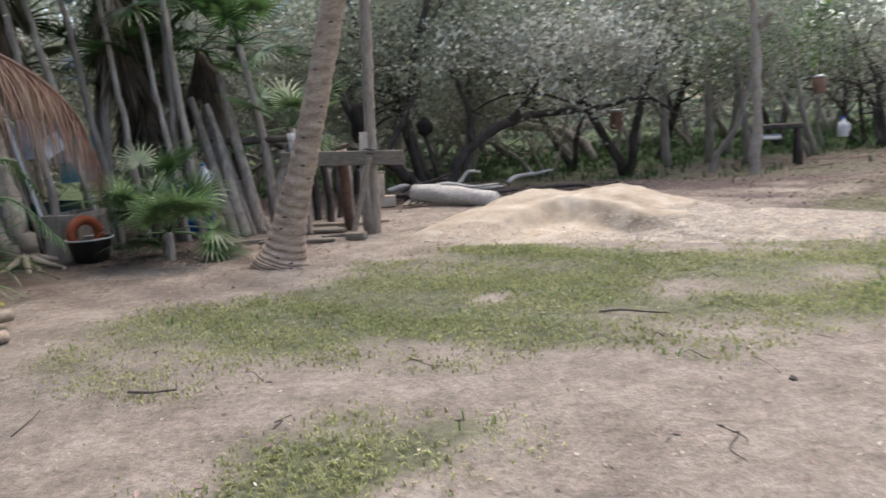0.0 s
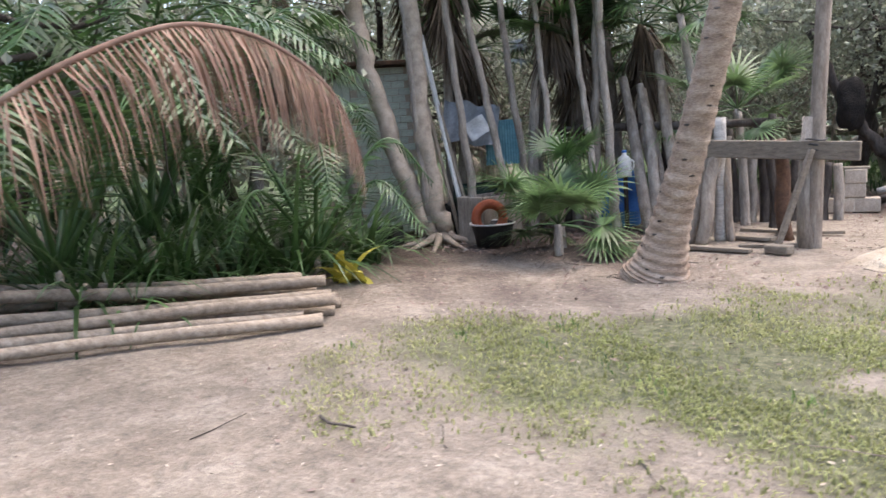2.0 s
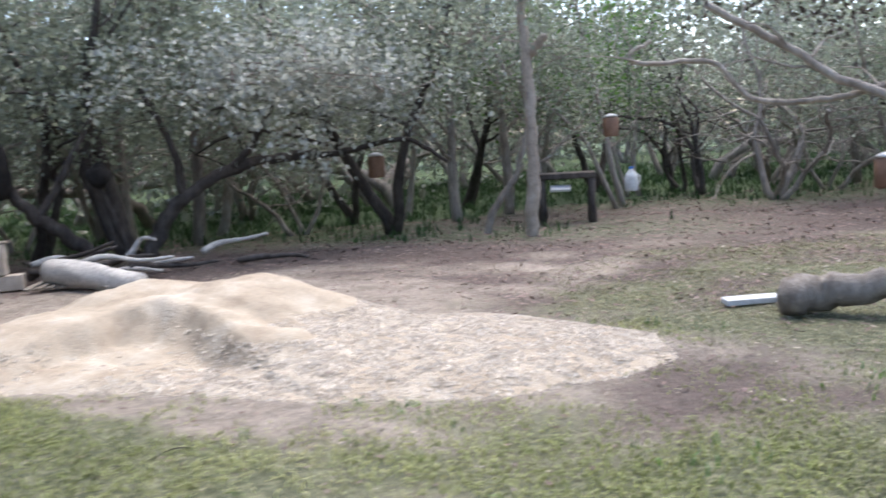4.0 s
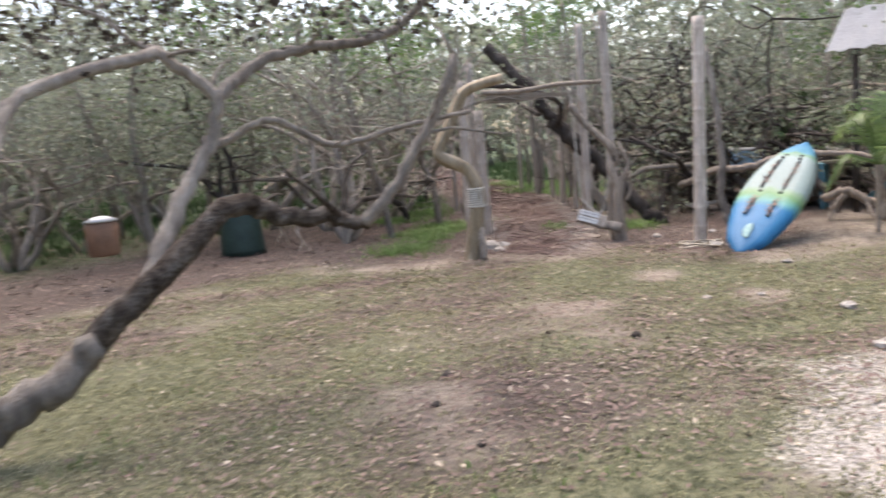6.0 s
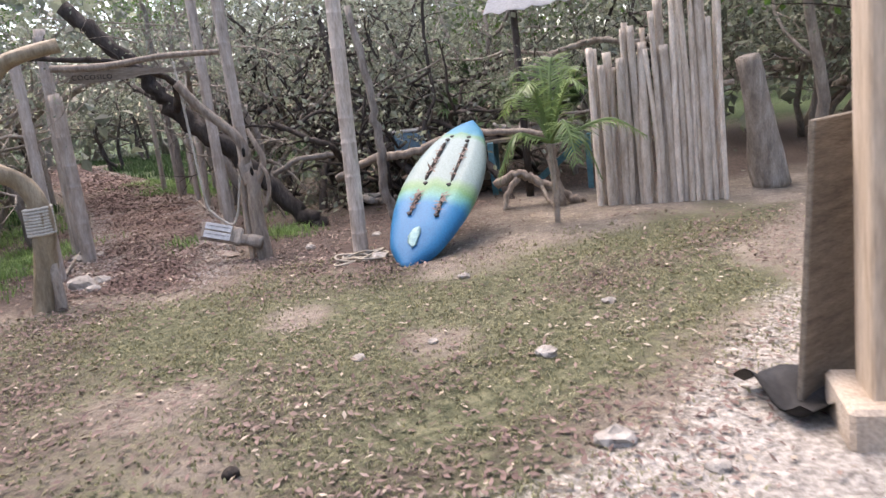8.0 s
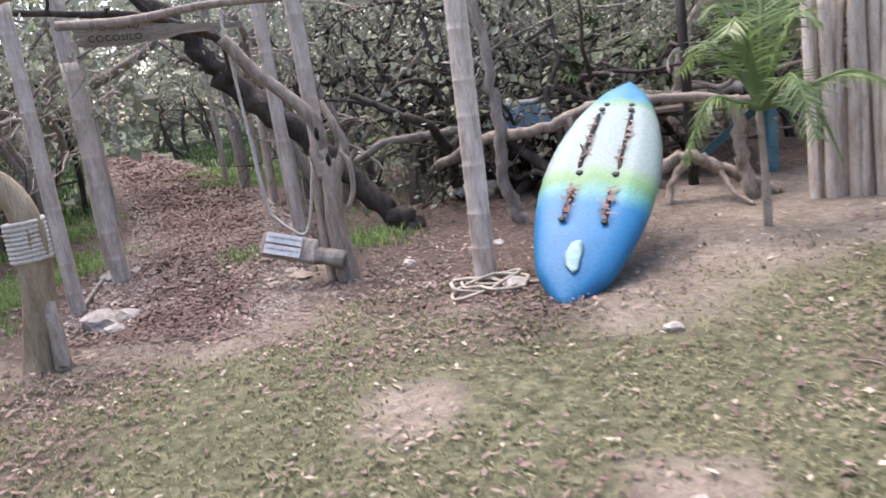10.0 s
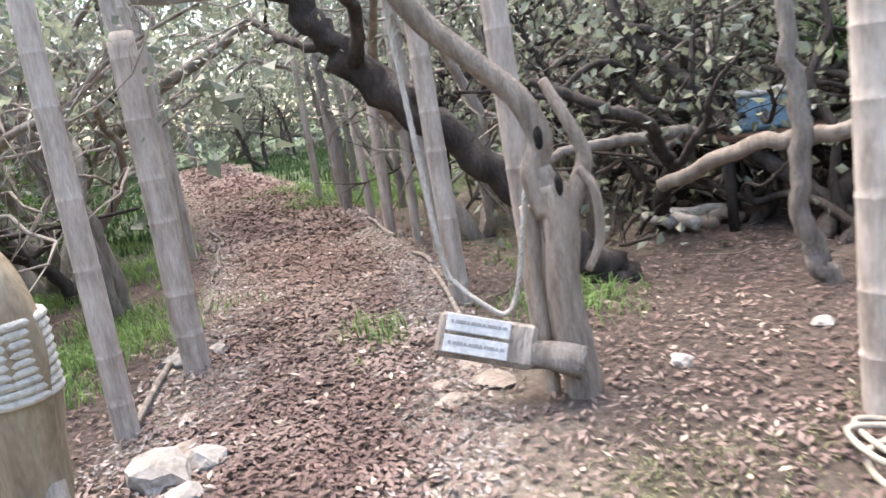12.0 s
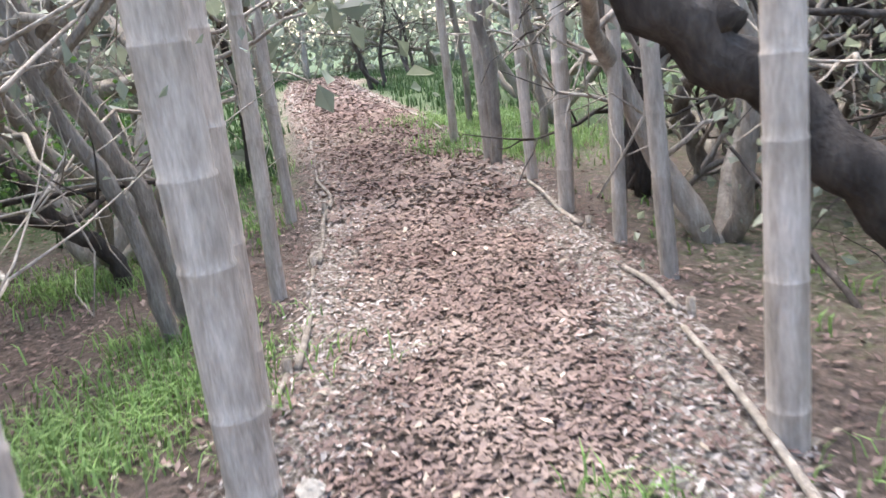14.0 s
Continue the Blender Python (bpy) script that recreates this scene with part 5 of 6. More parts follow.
# ---- kayak ----
def kayak():
    a, b = Vector((14.63, 6.74, .02)), Vector((17.05, 6.49, 1.16))
    xa = (b - a).normalized()
    ya = Vector((.1, 1, .16))
    ya = (ya - xa * ya.dot(xa)).normalized()
    za = xa.cross(ya)
    m = Matrix((xa, ya, za)).transposed().to_4x4()
    m.translation = a - za * .02
    t = thing("kayak", m, "blue, green and white plastic kayak leaning bottom up", "kayak")
    L, n, ring = 2.69, 44, 28
    verts, faces = [], []
    for i in range(n + 1):
        s_ = i / n
        w = .405 * max(0, math.sin(math.pi * min(1, .05 + s_ ** 1.05 * .95))) ** .62 * (1 - .14 * s_ ** 3)
        w = max(w * min(1, s_ / .1) ** .45, .02)
        if s_ > .9:
            w *= 1 - .35 * (s_ - .9) / .1
        d = .17 * max(.12, math.sin(math.pi * (.03 + .94 * s_)) ** .5)
        rocker = -.05 * (2 * s_ - 1) ** 4
        for k in range(ring):
            u = 2 * math.pi * k / ring
            c, sn = math.cos(u), math.sin(u)
            y = w * (abs(c) ** .8) * (1 if c > 0 else -1)
            z = d * (abs(sn) ** .75) * (1 if sn > 0 else -.55) + rocker
            if sn > 0:
                z += .018 * math.exp(-(y / .035) ** 2) * math.sin(math.pi * s_)          # keel
                for q in (.135, -.135):
                    z -= .03 * math.exp(-((y - q * (1 - .3 * s_)) / .026) ** 2) * (1 if .22 < s_ < .85 else 0)
            verts.append((s_ * L, y, z))
    for i in range(n):
        for k in range(ring):
            p, q = i * ring + k, i * ring + (k + 1) % ring
            faces.append((p, p + ring, q + ring, q))
    faces += [tuple(range(ring)), tuple(reversed(range(n * ring, (n + 1) * ring)))]
    s = Shape()
    s.add(verts, faces)
    part("hull", s, KAYAK, t)
    # dark strips laid along the cut grooves as their shade
    for y in (.135, -.135):
        for x0, x1 in ((.66, .98), (1.2, 1.95)):
            g = Shape()
            g.tube([(x0, y, .128), (x0 + .05, y, .145), (x1 - .05, y * .88, .147), (x1, y * .88, .135)], [.008, .02, .02, .008], 6, .2, .5)
            part("scupper_groove", g, INK, t, "dark strip standing in for the shade in a hull groove")
    rng = np.random.default_rng(4)
    for y in (.135, -.135):
        s = Shape()
        for x0, x1 in ((.66, .98), (1.25, 1.85)):
            for _ in range(26):
                p = Vector((rng.uniform(x0, x1), y * .93 + rng.normal(0, .012), .155 + rng.uniform(0, .012)))
                strip(s, p, rng.normal(0, 1, 3) * (1, .6, .15), (0, 0, 1), rng.uniform(.03, .075), .013, 0, 2)
        tagged(part("leaf_litter", s, LITTER, t, "brown leaves caught in the groove", False), kind="stuff")
    # black discs paint the shade of the drain holes
    for k in range(4):
        for y in (.135, -.135):
            s = Shape()
            s.lathe([(.0, 0), (.022, .0), (.026, .012), (.012, .016)], 10, Matrix.Translation(((.64, 1.16, 2.0, 2.12)[k], y * (1 - .1 * k), .135 - .03 * (k == 3))))
            part("drain_hole", s, BLACK, t, "small black disc standing in for the shade of a drain hole")
    s = Shape()
    s.lump((.13, .05, .004), Matrix.Translation((.33, .0, .109)) @ rotation("Y", -10.5), .5, 3, 2)
    part("scuff", s, SCUFF, t, "pale scuffed patch")


kayak()


def rope_heap():
    rng = np.random.default_rng(9)
    s = Shape()
    pts = []
    for i in range(22):
        a = i * .95
        r = .17 + .1 * math.sin(i * 1.7)
        pts.append((math.cos(a) * r * 1.3, math.sin(a) * r, .02 + .012 * (i % 5)))
    pts += [(.1, -.4, .015), (-.05, -.6, .012)]
    c = curve(pts, 6)
    s.tube(c, .012, 6)
    ob = part("coiled_rope", s, OLDROPE)
    ob.matrix_world = pose(15.05, 7.32, lie(15.05, 7.32))
    tagged(ob, "loose heap of old tan rope at the bamboo post", "rope")


rope_heap()
young_palm(16.3, 5.54, [(20, .75, .28, .0), (95, .72, .36, .04), (150, .62, .4, .08), (-60, .72, .34, .04), (-110, .6, .42, .1), (60, .5, .62, .2), (-25, .82, .2, .0), (-76, .16, 1.0, .22), (118, .1, .6, .4), (-150, .2, .6, .4), (-95, .02, .5, .45)], 140, "small coconut palm planted in bare earth", .85, .62, BRIGHTPALM)


# ---- pole fence ----
def pole_fence():
    t = thing("pole_fence", pose(17.25, 5.13, 0), "screen of upright dry bamboo and timber poles", "fence")
    rng = np.random.default_rng(31)
    n = 24
    for k in range(n):
        x, y = -.1 * k / n + (.05 if k % 3 == 1 else -.02) + rng.normal(0, .012), -1.42 * k / n + rng.normal(0, .008)
        h = 1.62 + .55 * (k / n) + rng.uniform(-.2, .35) + (.5 if k in (15, 17, 19, 20, 23) else 0) - (.35 if k in (3, 9, 14) else 0)
        r = rng.uniform(.026, .052)
        s = Shape()
        pts = [(x, y, -.1), (x + rng.normal(0, .01), y + rng.normal(0, .01), h * .4), (x + rng.normal(0, .03), y + rng.normal(0, .03), h)]
        c = curve(pts, 14)
        rad = [r * (1.07 if i % 5 == k % 5 and k % 2 else 1) * rng.uniform(.97, 1.03) for i in range(len(c))]
        s.tube(c, rad, 10, .12)
        part("pole", s, PALEPOLE, t)
    s = Shape()
    s.tube([(.09, .05, 1.2), (.0, -1.5, 1.25)], .03, 8)
    part("rail", s, DRIFT, t)


pole_fence()


# ---- porch corner ----
def porch():
    t = thing("porch_post", pose(11.35, 3.68, 0), "square sawn timber porch post on a concrete footing", "post")
    s = Shape()
    s.box((.26, .26, 3.6), pose(0, 0, 1.9), .012)
    part("post", s, TIMBER, t, smooth=False)
    s = Shape()
    s.box((.46, .46, .2), pose(0, 0, .06), .02)
    part("footing", s, BLOCK, t, "rough concrete footing", False)
    w = thing("timber_shutter", pose(11.52, 3.56, 0, 0, 0, -58), "plank shutter of brown wood with iron straps", "shutter")
    for k in range(6):
        s = Shape()
        s.box((.2, .05, 2.9), pose(.12 + .205 * k, 0, 1.7), .006)
        part("plank", s, TIMBER, w, smooth=False)
    for z in (1.0, 1.85):
        s = Shape()
        s.box((1.26, .02, .06), pose(.64, -.045, z), .004)
        s.tube([(.02, -.05, z - .04), (.02, -.05, z + .04)], .018, 8)
        part("strap", s, IRON, w, "dark iron strap hinge", False)
    b = Shape()
    b.box((.5, .03, 1.25), pose(0, 0, .62), .005)
    ob = part("leaning_board", b, LUMBER, smooth=False)
    ob.matrix_world = pose(11.72, 3.86, .0, 4, 0, -40)
    tagged(ob, "brown board leaning behind the post", "board")
    for k, (x, y, a, sx) in enumerate([(11.6, 4.0, 25, .5), (11.25, 3.28, -35, .6), (11.6, 3.0, 10, .7)]):
        c = Shape()
        nx, ny = 10, 6
        for i in range(nx + 1):
            for j in range(ny + 1):
                u, v = i / nx - .5, j / ny - .5
                c.v.append((u * sx, v * .36, .05 + .1 * abs(v) + .05 * math.sin(u * 7 + k) + .03 * math.cos(v * 9)))
        lay = len(c.v)
        c.v += [(x_, y_, z_ - .008) for x_, y_, z_ in c.v]
        for i in range(nx):
            for j in range(ny):
                q = i * (ny + 1) + j
                c.f.append((q, q + ny + 1, q + ny + 2, q + 1))
                c.f.append((lay + q, lay + q + 1, lay + q + ny + 2, lay + q + ny + 1))
        ob = part("plastic_sheet", c, BLACK)
        ob.matrix_world = pose(x, y, 0, 0, 0, a)
        tagged(ob, "crumpled black plastic sheet by the porch post", "plastic sheet")


porch()


def roof_sheet():
    c = Shape()
    nx, ny = 26, 5
    for i in range(nx + 1):
        for j in range(ny + 1):
            u, v = i / nx, j / ny
            c.v.append((.12 * v + v * 1.4, -2.6 * u, .36 * u + .7 * v + .035 * math.sin(u * 60) * .6 - .1 * math.sin(math.pi * u)))
    lay = len(c.v)
    c.v += [(x, y, z - .012) for x, y, z in c.v]
    for i in range(nx):
        for j in range(ny):
            q = i * (ny + 1) + j
            c.f += [(q, q + ny + 1, q + ny + 2, q + 1), (lay + q, lay + q + 1, lay + q + ny + 2, lay + q + ny + 1)]
    t = thing("roof_sheet", pose(17.85, 6.4, 2.36), "silver-white sagging roof sheet on poles", "roof")
    part("sheet", c, SHEET, t)
    for x, y, h in ((.5, -.3, 2.5), (.5, -2.3, 2.75)):
        s = Shape()
        s.tube([(x, y, -2.5), (x, y, h - 2.42)], [.05, .045], 8, .15)
        part("pole", s, DARKBARK, t)


roof_sheet()


# ---- work corner beside the palm ----
def log_piece(name, a, b, r0, r1, material, label, category, group="", sides=10, bow=.02, seed=0, rough=.2):
    """One log or pole from a to b."""
    rng = np.random.default_rng(seed)
    a, b = Vector(a), Vector(b)
    pts = [Vector((0, 0, 0))] + [(b - a) * k + Vector(rng.normal(0, bow, 3)) for k in (.3, .65)] + [b - a]
    c = curve(pts, 5)
    s = Shape()
    s.tube(c, taper(len(c), r0, r1), sides, rough)
    ob = part(name, s, material)
    ob.matrix_world = Matrix.Translation(a)
    return tagged(ob, label, category, group)


def board(name, a, b, wide, thick, material, label, category="board", group="", turn=0.0):
    """A plank from a to b."""
    a, b = Vector(a), Vector(b)
    d = b - a
    m = d.to_track_quat("X", "Z").to_matrix().to_4x4()
    m.translation = (a + b) / 2
    s = Shape()
    s.box((d.length, wide, thick), rotation("X", turn), min(thick, wide) * .12)
    ob = part(name, s, material, smooth=False)
    ob.matrix_world = m
    return tagged(ob, label, category, group)


# pile of peeled poles
rngp = np.random.default_rng(12)
rows = [(-.12, .06), (.03, .07), (.17, .06), (.32, .065), (.46, .06), (.6, .07), (.05, .18), (.22, .18), (.4, .185), (.55, .18), (.7, .06), (.3, .29), (.48, .29)]
for k, (off, z) in enumerate(rows):
    f = (off + .12) / .85
    d = Vector((-.62 - .25 * f, -.78 + .3 * f, 0)).normalized()
    p = Vector((-3.44, 6.12, z)) + Vector((-.62, .78, 0)) * off + d * rngp.uniform(0, .4)
    log_piece("timber_pole", p, p + d * rngp.uniform(3.4, 4.2) + Vector((rngp.normal(0, .1), rngp.normal(0, .1), 0)), rngp.uniform(.045, .058), rngp.uniform(.04, .055), POLEWOOD, "peeled wooden pole in a pile on the ground", "pole", "pile of poles", 10, .025, 100 + k)


def work_frame():
    t = thing("lumber_rack", pose(-.9, 10.55, 0), "rough rack of a pole and a nailed beam", "rack")
    s = Shape()
    s.tube(curve([(-.02, 0, -.15), (0, 0, .6), (.04, .02, 1.8), (.12, .05, 3.6), (.16, .05, 4.6)], 5), taper(21, .088, .06), 12, .12)
    part("pole", s, DRIFT, t)
    d = (Vector((-.46, 10.5, 0)) - Vector((-2.07, 10.72, 0)))
    s = Shape()
    s.box((1.66, .06, .19), pose(-.38, -.03, 1.03, 0, 2.5, math.degrees(math.atan2(d.y, d.x))) , .008)
    part("beam", s, LUMBER, t, "weathered sawn beam", False)
    s = Shape()
    for z in (1.02, 1.07, 1.12):
        s.tube([(.1 * math.cos(a) + .015, .1 * math.sin(a) - .02, z + .01 * math.sin(a * 2)) for a in [k * .5 for k in range(14)]], .009, 5)
    part("rope_lashing", s, BLACK, t, "black rope lashing round the pole")
    s = Shape()
    s.tube([(-.06, -.02, -.1), (-.08, 0, .5), (-.05, 0, 1.35)], [.1, .09, .07], 10, .25)
    part("second_post", s, BARK, t)
    brace = Shape()
    m = (Vector((.0, -.16, 1.02)) - Vector((-.28, -.4, .02))).to_track_quat("X", "Z").to_matrix().to_4x4()
    m.translation = Vector((-.14, -.28, .52))
    brace.box((1.08, .07, .05), m, .006)
    part("brace", brace, LUMBER, t, "pale slanting brace", False)


work_frame()
board("offcut", (-1.25, 10.1, .05), (-1.0, 10.0, .06), .13, .09, LUMBER, "short sawn offcut lying on the sand", "offcut")
log_piece("cut_post", (-1.95, 10.78, 0), (-1.93, 10.74, 1.4), .075, .07, BLEACH, "upright cut post with pale sawn top", "post", sides=12)
log_piece("prop_pole", (-2.26, 10.58, 0), (-2.0, 10.7, 1.05), .1, .08, DRIFT, "leaning grey prop pole", "pole", "props", seed=2)
log_piece("prop_pole", (-2.08, 10.5, 0), (-1.95, 10.66, 1.02), .075, .07, DRIFT, "leaning grey prop pole", "pole", "props", seed=3)
log_piece("prop_pole", (-1.82, 10.75, 0), (-1.88, 10.78, 1.0), .05, .045, DRIFT, "leaning grey prop pole", "pole", "props", seed=4)
log_piece("short_post", (-1.27, 10.92, 0), (-1.34, 10.9, 1.12), .085, .07, IRON, "rusty brown short post", "post", seed=5)
for k, (a, b, w) in enumerate([((-2.4, 10.2, .03), (-1.4, 10.05, .03), .1), ((-1.9, 10.9, .05), (-1.35, 10.75, .05), .16), ((-1.8, 11.1, .1), (-1.3, 11.0, .1), .14), ((-2.9, 10.3, .03), (-2.2, 10.5, .03), .08), ((-1.6, 10.3, .03), (-1.0, 10.55, .03), .07), ((-1.5, 11.3, .04), (-.8, 11.5, .04), .12)]):
    board("scrap_plank", a, b, w, .04, LUMBER, "grey scrap plank lying on the sand", "plank", "scrap planks")
rngl = np.random.default_rng(14)
for k in range(11):
    x = -3.42 + .046 * k
    y = 11.2 + .03 * k + rngl.normal(0, .05)
    h = rngl.uniform(1.7, 2.5) if k < 8 else rngl.uniform(.8, 1.3)
    lean, thick, thin = rngl.normal(-.12, .06), rngl.uniform(.05, .1), rngl.uniform(.045, .08)
    if k in (1, 4, 6, 9):
        continue
    log_piece("leaning_log", (x + .5, y - .14, -.03), (x + lean * .6, y + .55, h), thick * .9, thin * .9, DRIFT if k % 3 else BARK, "grey log leaning upright against a rail", "log", "leaning logs", seed=200 + k)
log_piece("rail", (-4.4, 11.6, 1.35), (-1.6, 12.0, 1.3), .06, .05, DARKBARK, "dark pole rail behind the leaning logs", "rail")
for x, y in ((-4.35, 11.62), (-3.0, 11.84), (-1.7, 11.98)):
    log_piece("rail_post", (x, y, -.05), (x, y, 1.4), .06, .05, DARKBARK, "dark post under the rail", "post", "rail posts", seed=int(-x * 10))
for k in range(9):
    x = -2.5 + k * .17
    log_piece("stockade_pole", (x, 12.5 + .05 * k, -.05), (x + rngl.normal(0, .08), 12.6 + .05 * k, rngl.uniform(.7, 1.25)), .07, .06, DARKBARK if k % 2 else BARK, "short dark stockade pole", "pole", "stockade", seed=230 + k)
log_piece("jug_stake", (-3.35, 11.35, -.05), (-3.35, 11.35, .95), .03, .03, DARKBARK, "stake holding a plastic jug", "stake")


def jug(x, y, z, s=1.0, material=None, label="white plastic jug on a stake", name="plastic_jug"):
    t = thing(name, pose(x, y, z) @ Matrix.Scale(s, 4), label, "jug")
    b = Shape()
    b.lathe([(.0, 0), (.085, 0), (.095, .02), (.095, .2), (.08, .25), (.035, .29), (.03, .33)], 16)
    part("body", b, material or WHITE, t)
    c = Shape()
    c.lathe([(.034, .325), (.034, .355), (.0, .357)], 12)
    part("cap", c, BLUE if material is None else WHITE, t)
    h = Shape()
    h.tube(curve([(.08, 0, .24), (.13, 0, .2), (.125, 0, .12), (.092, 0, .08)], 4), .012, 6)
    part("handle", h, material or WHITE, t)
    return t


jug(-3.33, 11.28, .72, .95)


def drum(x, y):
    t = thing("plastic_drum", pose(x, y, lie(x, y)), "blue plastic drum standing on the sand", "drum")
    s = Shape()
    s.lathe([(.0, 0), (.26, 0), (.275, .03), (.275, .2), (.285, .22), (.275, .24), (.275, .5), (.285, .52), (.275, .54), (.27, .72), (.24, .76), (.0, .77)], 24)
    part("body", s, BLUE, t)
    for a in (.6, 3.7):
        s = Shape()
        s.lathe([(.03, .0), (.03, .03), (.0, .032)], 10, Matrix.Translation((.15 * math.cos(a), .15 * math.sin(a), .76)))
        part("bung", s, BLACK, t)


drum(-3.72, 11.95)


def block_stack():
    for k, (x, y, z, a) in enumerate([(-1.28, 13.62, .1, 12), (-.98, 13.7, .1, 12), (-1.15, 13.66, .3, 10), (-1.08, 13.66, .49, 5)]):
        t = Shape()
        t.box((.38 if k < 3 else .26, .19, .19), pose(0, 0, 0), .008)
        ob = part("concrete_block", t, BLOCK, smooth=False)
        ob.matrix_world = pose(x, y, z, 0, 0, a)
        tagged(ob, "tan concrete block in a small stack", "block", "block stack")
    board("block_cap", (-1.25, 13.66, .6), (-.92, 13.7, .6), .2, .03, LUMBER, "thin board on the block stack")


block_stack()
log_piece("bleached_log", (-.42, 13.65, .2), (.85, 12.5, .12), .17, .13, BLEACH, "thick bleached log lying on the ground", "log", sides=16, bow=.03)
for k in range(12):
    a = rngl.uniform(-.5, .5)
    x, y = rngl.uniform(-1.0, 1.8), rngl.uniform(14.0, 14.7)
    log_piece("driftwood_branch", (x, y, .05 + .05 * (k % 4)), (x + rngl.uniform(.5, 1.3), y + a, .06 + .1 * (k % 5)), .05, .02, BLEACH if k % 2 else DARKBARK, "grey driftwood branch in a heap", "branch", "driftwood heap", 8, .05, 260 + k)
for k in range(6):
    board("slat", (-.62 + .13 * k, 13.25, .05), (-.5 + .13 * k, 13.62, .1), .08, .025, LUMBER, "grey slat lying beside the log", "slat", "slats")
s = Shape()
s.lump((.2, .19, .4), Matrix(), .3, 2, 3)
ob = part("insect_nest", s, NEST)
ob.matrix_world = pose(-1.36, 14.75, 1.45)
tagged(ob, "large black insect nest on a trunk", "nest")
s = Shape()
s.lump((.16, .15, .17), Matrix(), .25, 5, 3)
ob = part("insect_nest", s, NEST)
ob.matrix_world = pose(-.2, 15.3, 1.3)
tagged(ob, "small black insect nest on a branch", "nest")
log_piece("nest_branch", (.1, 15.6, -.1), (-.25, 15.35, 1.25), .05, .04, DARKBARK, "dark leaning branch carrying a nest", "branch")


# ---- shed corner ----
def shed():
    m = pose(-6.42, 10.85, 0, 0, 0, 48)
    t = thing("shed", m, "shed wall of pale painted blocks with a flat roof", "shed")
    wall = Shape()
    wall.box((.9, .14, 2.42), pose(-.45, .06, 1.2), .004)
    w = part("wall", wall, BLOCK, t, smooth=False)
    brick = Shape()
    brick.box((.192, .02, .092), Matrix(), .004)
    me = brick.mesh("brick", WALLPAINT, False)
    for r in range(24):
        for c in range(5):
            x = -.1 - c * .2 - (.1 if r % 2 else 0)
            if x < -.86:
                continue
            b = new("brick", me)
            b.parent = w
            b.matrix_basis = pose(x, -.02, .06 + r * .1)
    side = Shape()
    side.box((.14, 2.4, 2.42), pose(-.93, 1.2, 1.2), .004)
    part("side_wall", side, WALLPAINT, t, smooth=False)
    roof = Shape()
    roof.box((1.2, 2.7, .06), pose(-.5, 1.1, 2.46), .01)
    part("roof", roof, IRON, t, smooth=False)


shed()


def sheet(name, m, w, h, material, label, waves=0, depth=.02, sag=0.0, category="sheet"):
    """A thin sheet with ripples."""
    nx, ny = 40, 6
    s = Shape()
    for i in range(nx + 1):
        for j in range(ny + 1):
            u, v = i / nx, j / ny
            s.v.append((u * w, depth * math.sin(u * waves * 2 * math.pi) + sag * math.sin(math.pi * u) * math.sin(math.pi * v) + .03 * sag * math.sin(9 * u + 7 * v), v * h))
    lay = len(s.v)
    s.v += [(x, y + .006, z) for x, y, z in s.v]
    for i in range(nx):
        for j in range(ny):
            q = i * (ny + 1) + j
            s.f += [(q, q + ny + 1, q + ny + 2, q + 1), (lay + q, lay + q + 1, lay + q + ny + 2, lay + q + ny + 1)]
    ob = part(name, s, material)
    ob.matrix_world = m
    return tagged(ob, label, category)


sheet("corrugated_sheet", pose(-5.1, 10.75, .95, 0, 0, 40), .5, .6, TEAL, "teal corrugated sheet standing by the shed", 14, .012)
sheet("tarpaulin", pose(-5.36, 10.1, 1.35, -30, 12, 42), .75, .62, TARP, "grey tarpaulin draped over junk", 2, .05, .1, "tarpaulin")
sheet("tarpaulin", pose(-5.0, 10.3, 1.3, -20, -25, 50), .3, .25, WHITEPAINT, "torn pale corner of a tarpaulin", 1, .03, .06, "tarpaulin")
for k, (x0, y0, x1, y1, w, mt) in enumerate([(-4.98, 10.08, -5.5, 10.0, .09, WHITEPAINT), (-5.06, 10.02, -5.56, 9.92, .07, LUMBER), (-4.92, 10.14, -5.4, 10.04, .06, LUMBER)]):
    board("leaning_plank", (x0, y0, 0), (x1, y1, 2.7 - .3 * k), w, .03, mt, "narrow pale plank leaning on the tree", "plank", "leaning planks")


def life_ring():
    s = Shape()
    n = 30
    s.tube([(math.cos(2 * math.pi * k / n) * .17, 0, math.sin(2 * math.pi * k / n) * .17) for k in range(n + 1)], .06, 10)
    t = thing("ring_float", pose(-4.45, 9.8, .36, 0, 0, 44), "orange plastic ring float leaning in a tub", "float")
    part("ring", s, ORANGE, t)
    b = thing("tub", pose(-4.4, 9.78, 0, 0, 0, 30), "black plastic tub with white rim", "tub")
    s = Shape()
    s.lathe([(.0, .02), (.2, .02), (.26, .28), (.28, .3), (.25, .3), (.19, .05), (.0, .05)], 22)
    part("body", s, BLACK, b)
    s = Shape()
    s.tube([(math.cos(2 * math.pi * k / 22) * .275, math.sin(2 * math.pi * k / 22) * .275, .3) for k in range(23)], .012, 6)
    part("rim", s, WHITE, b)


life_ring()
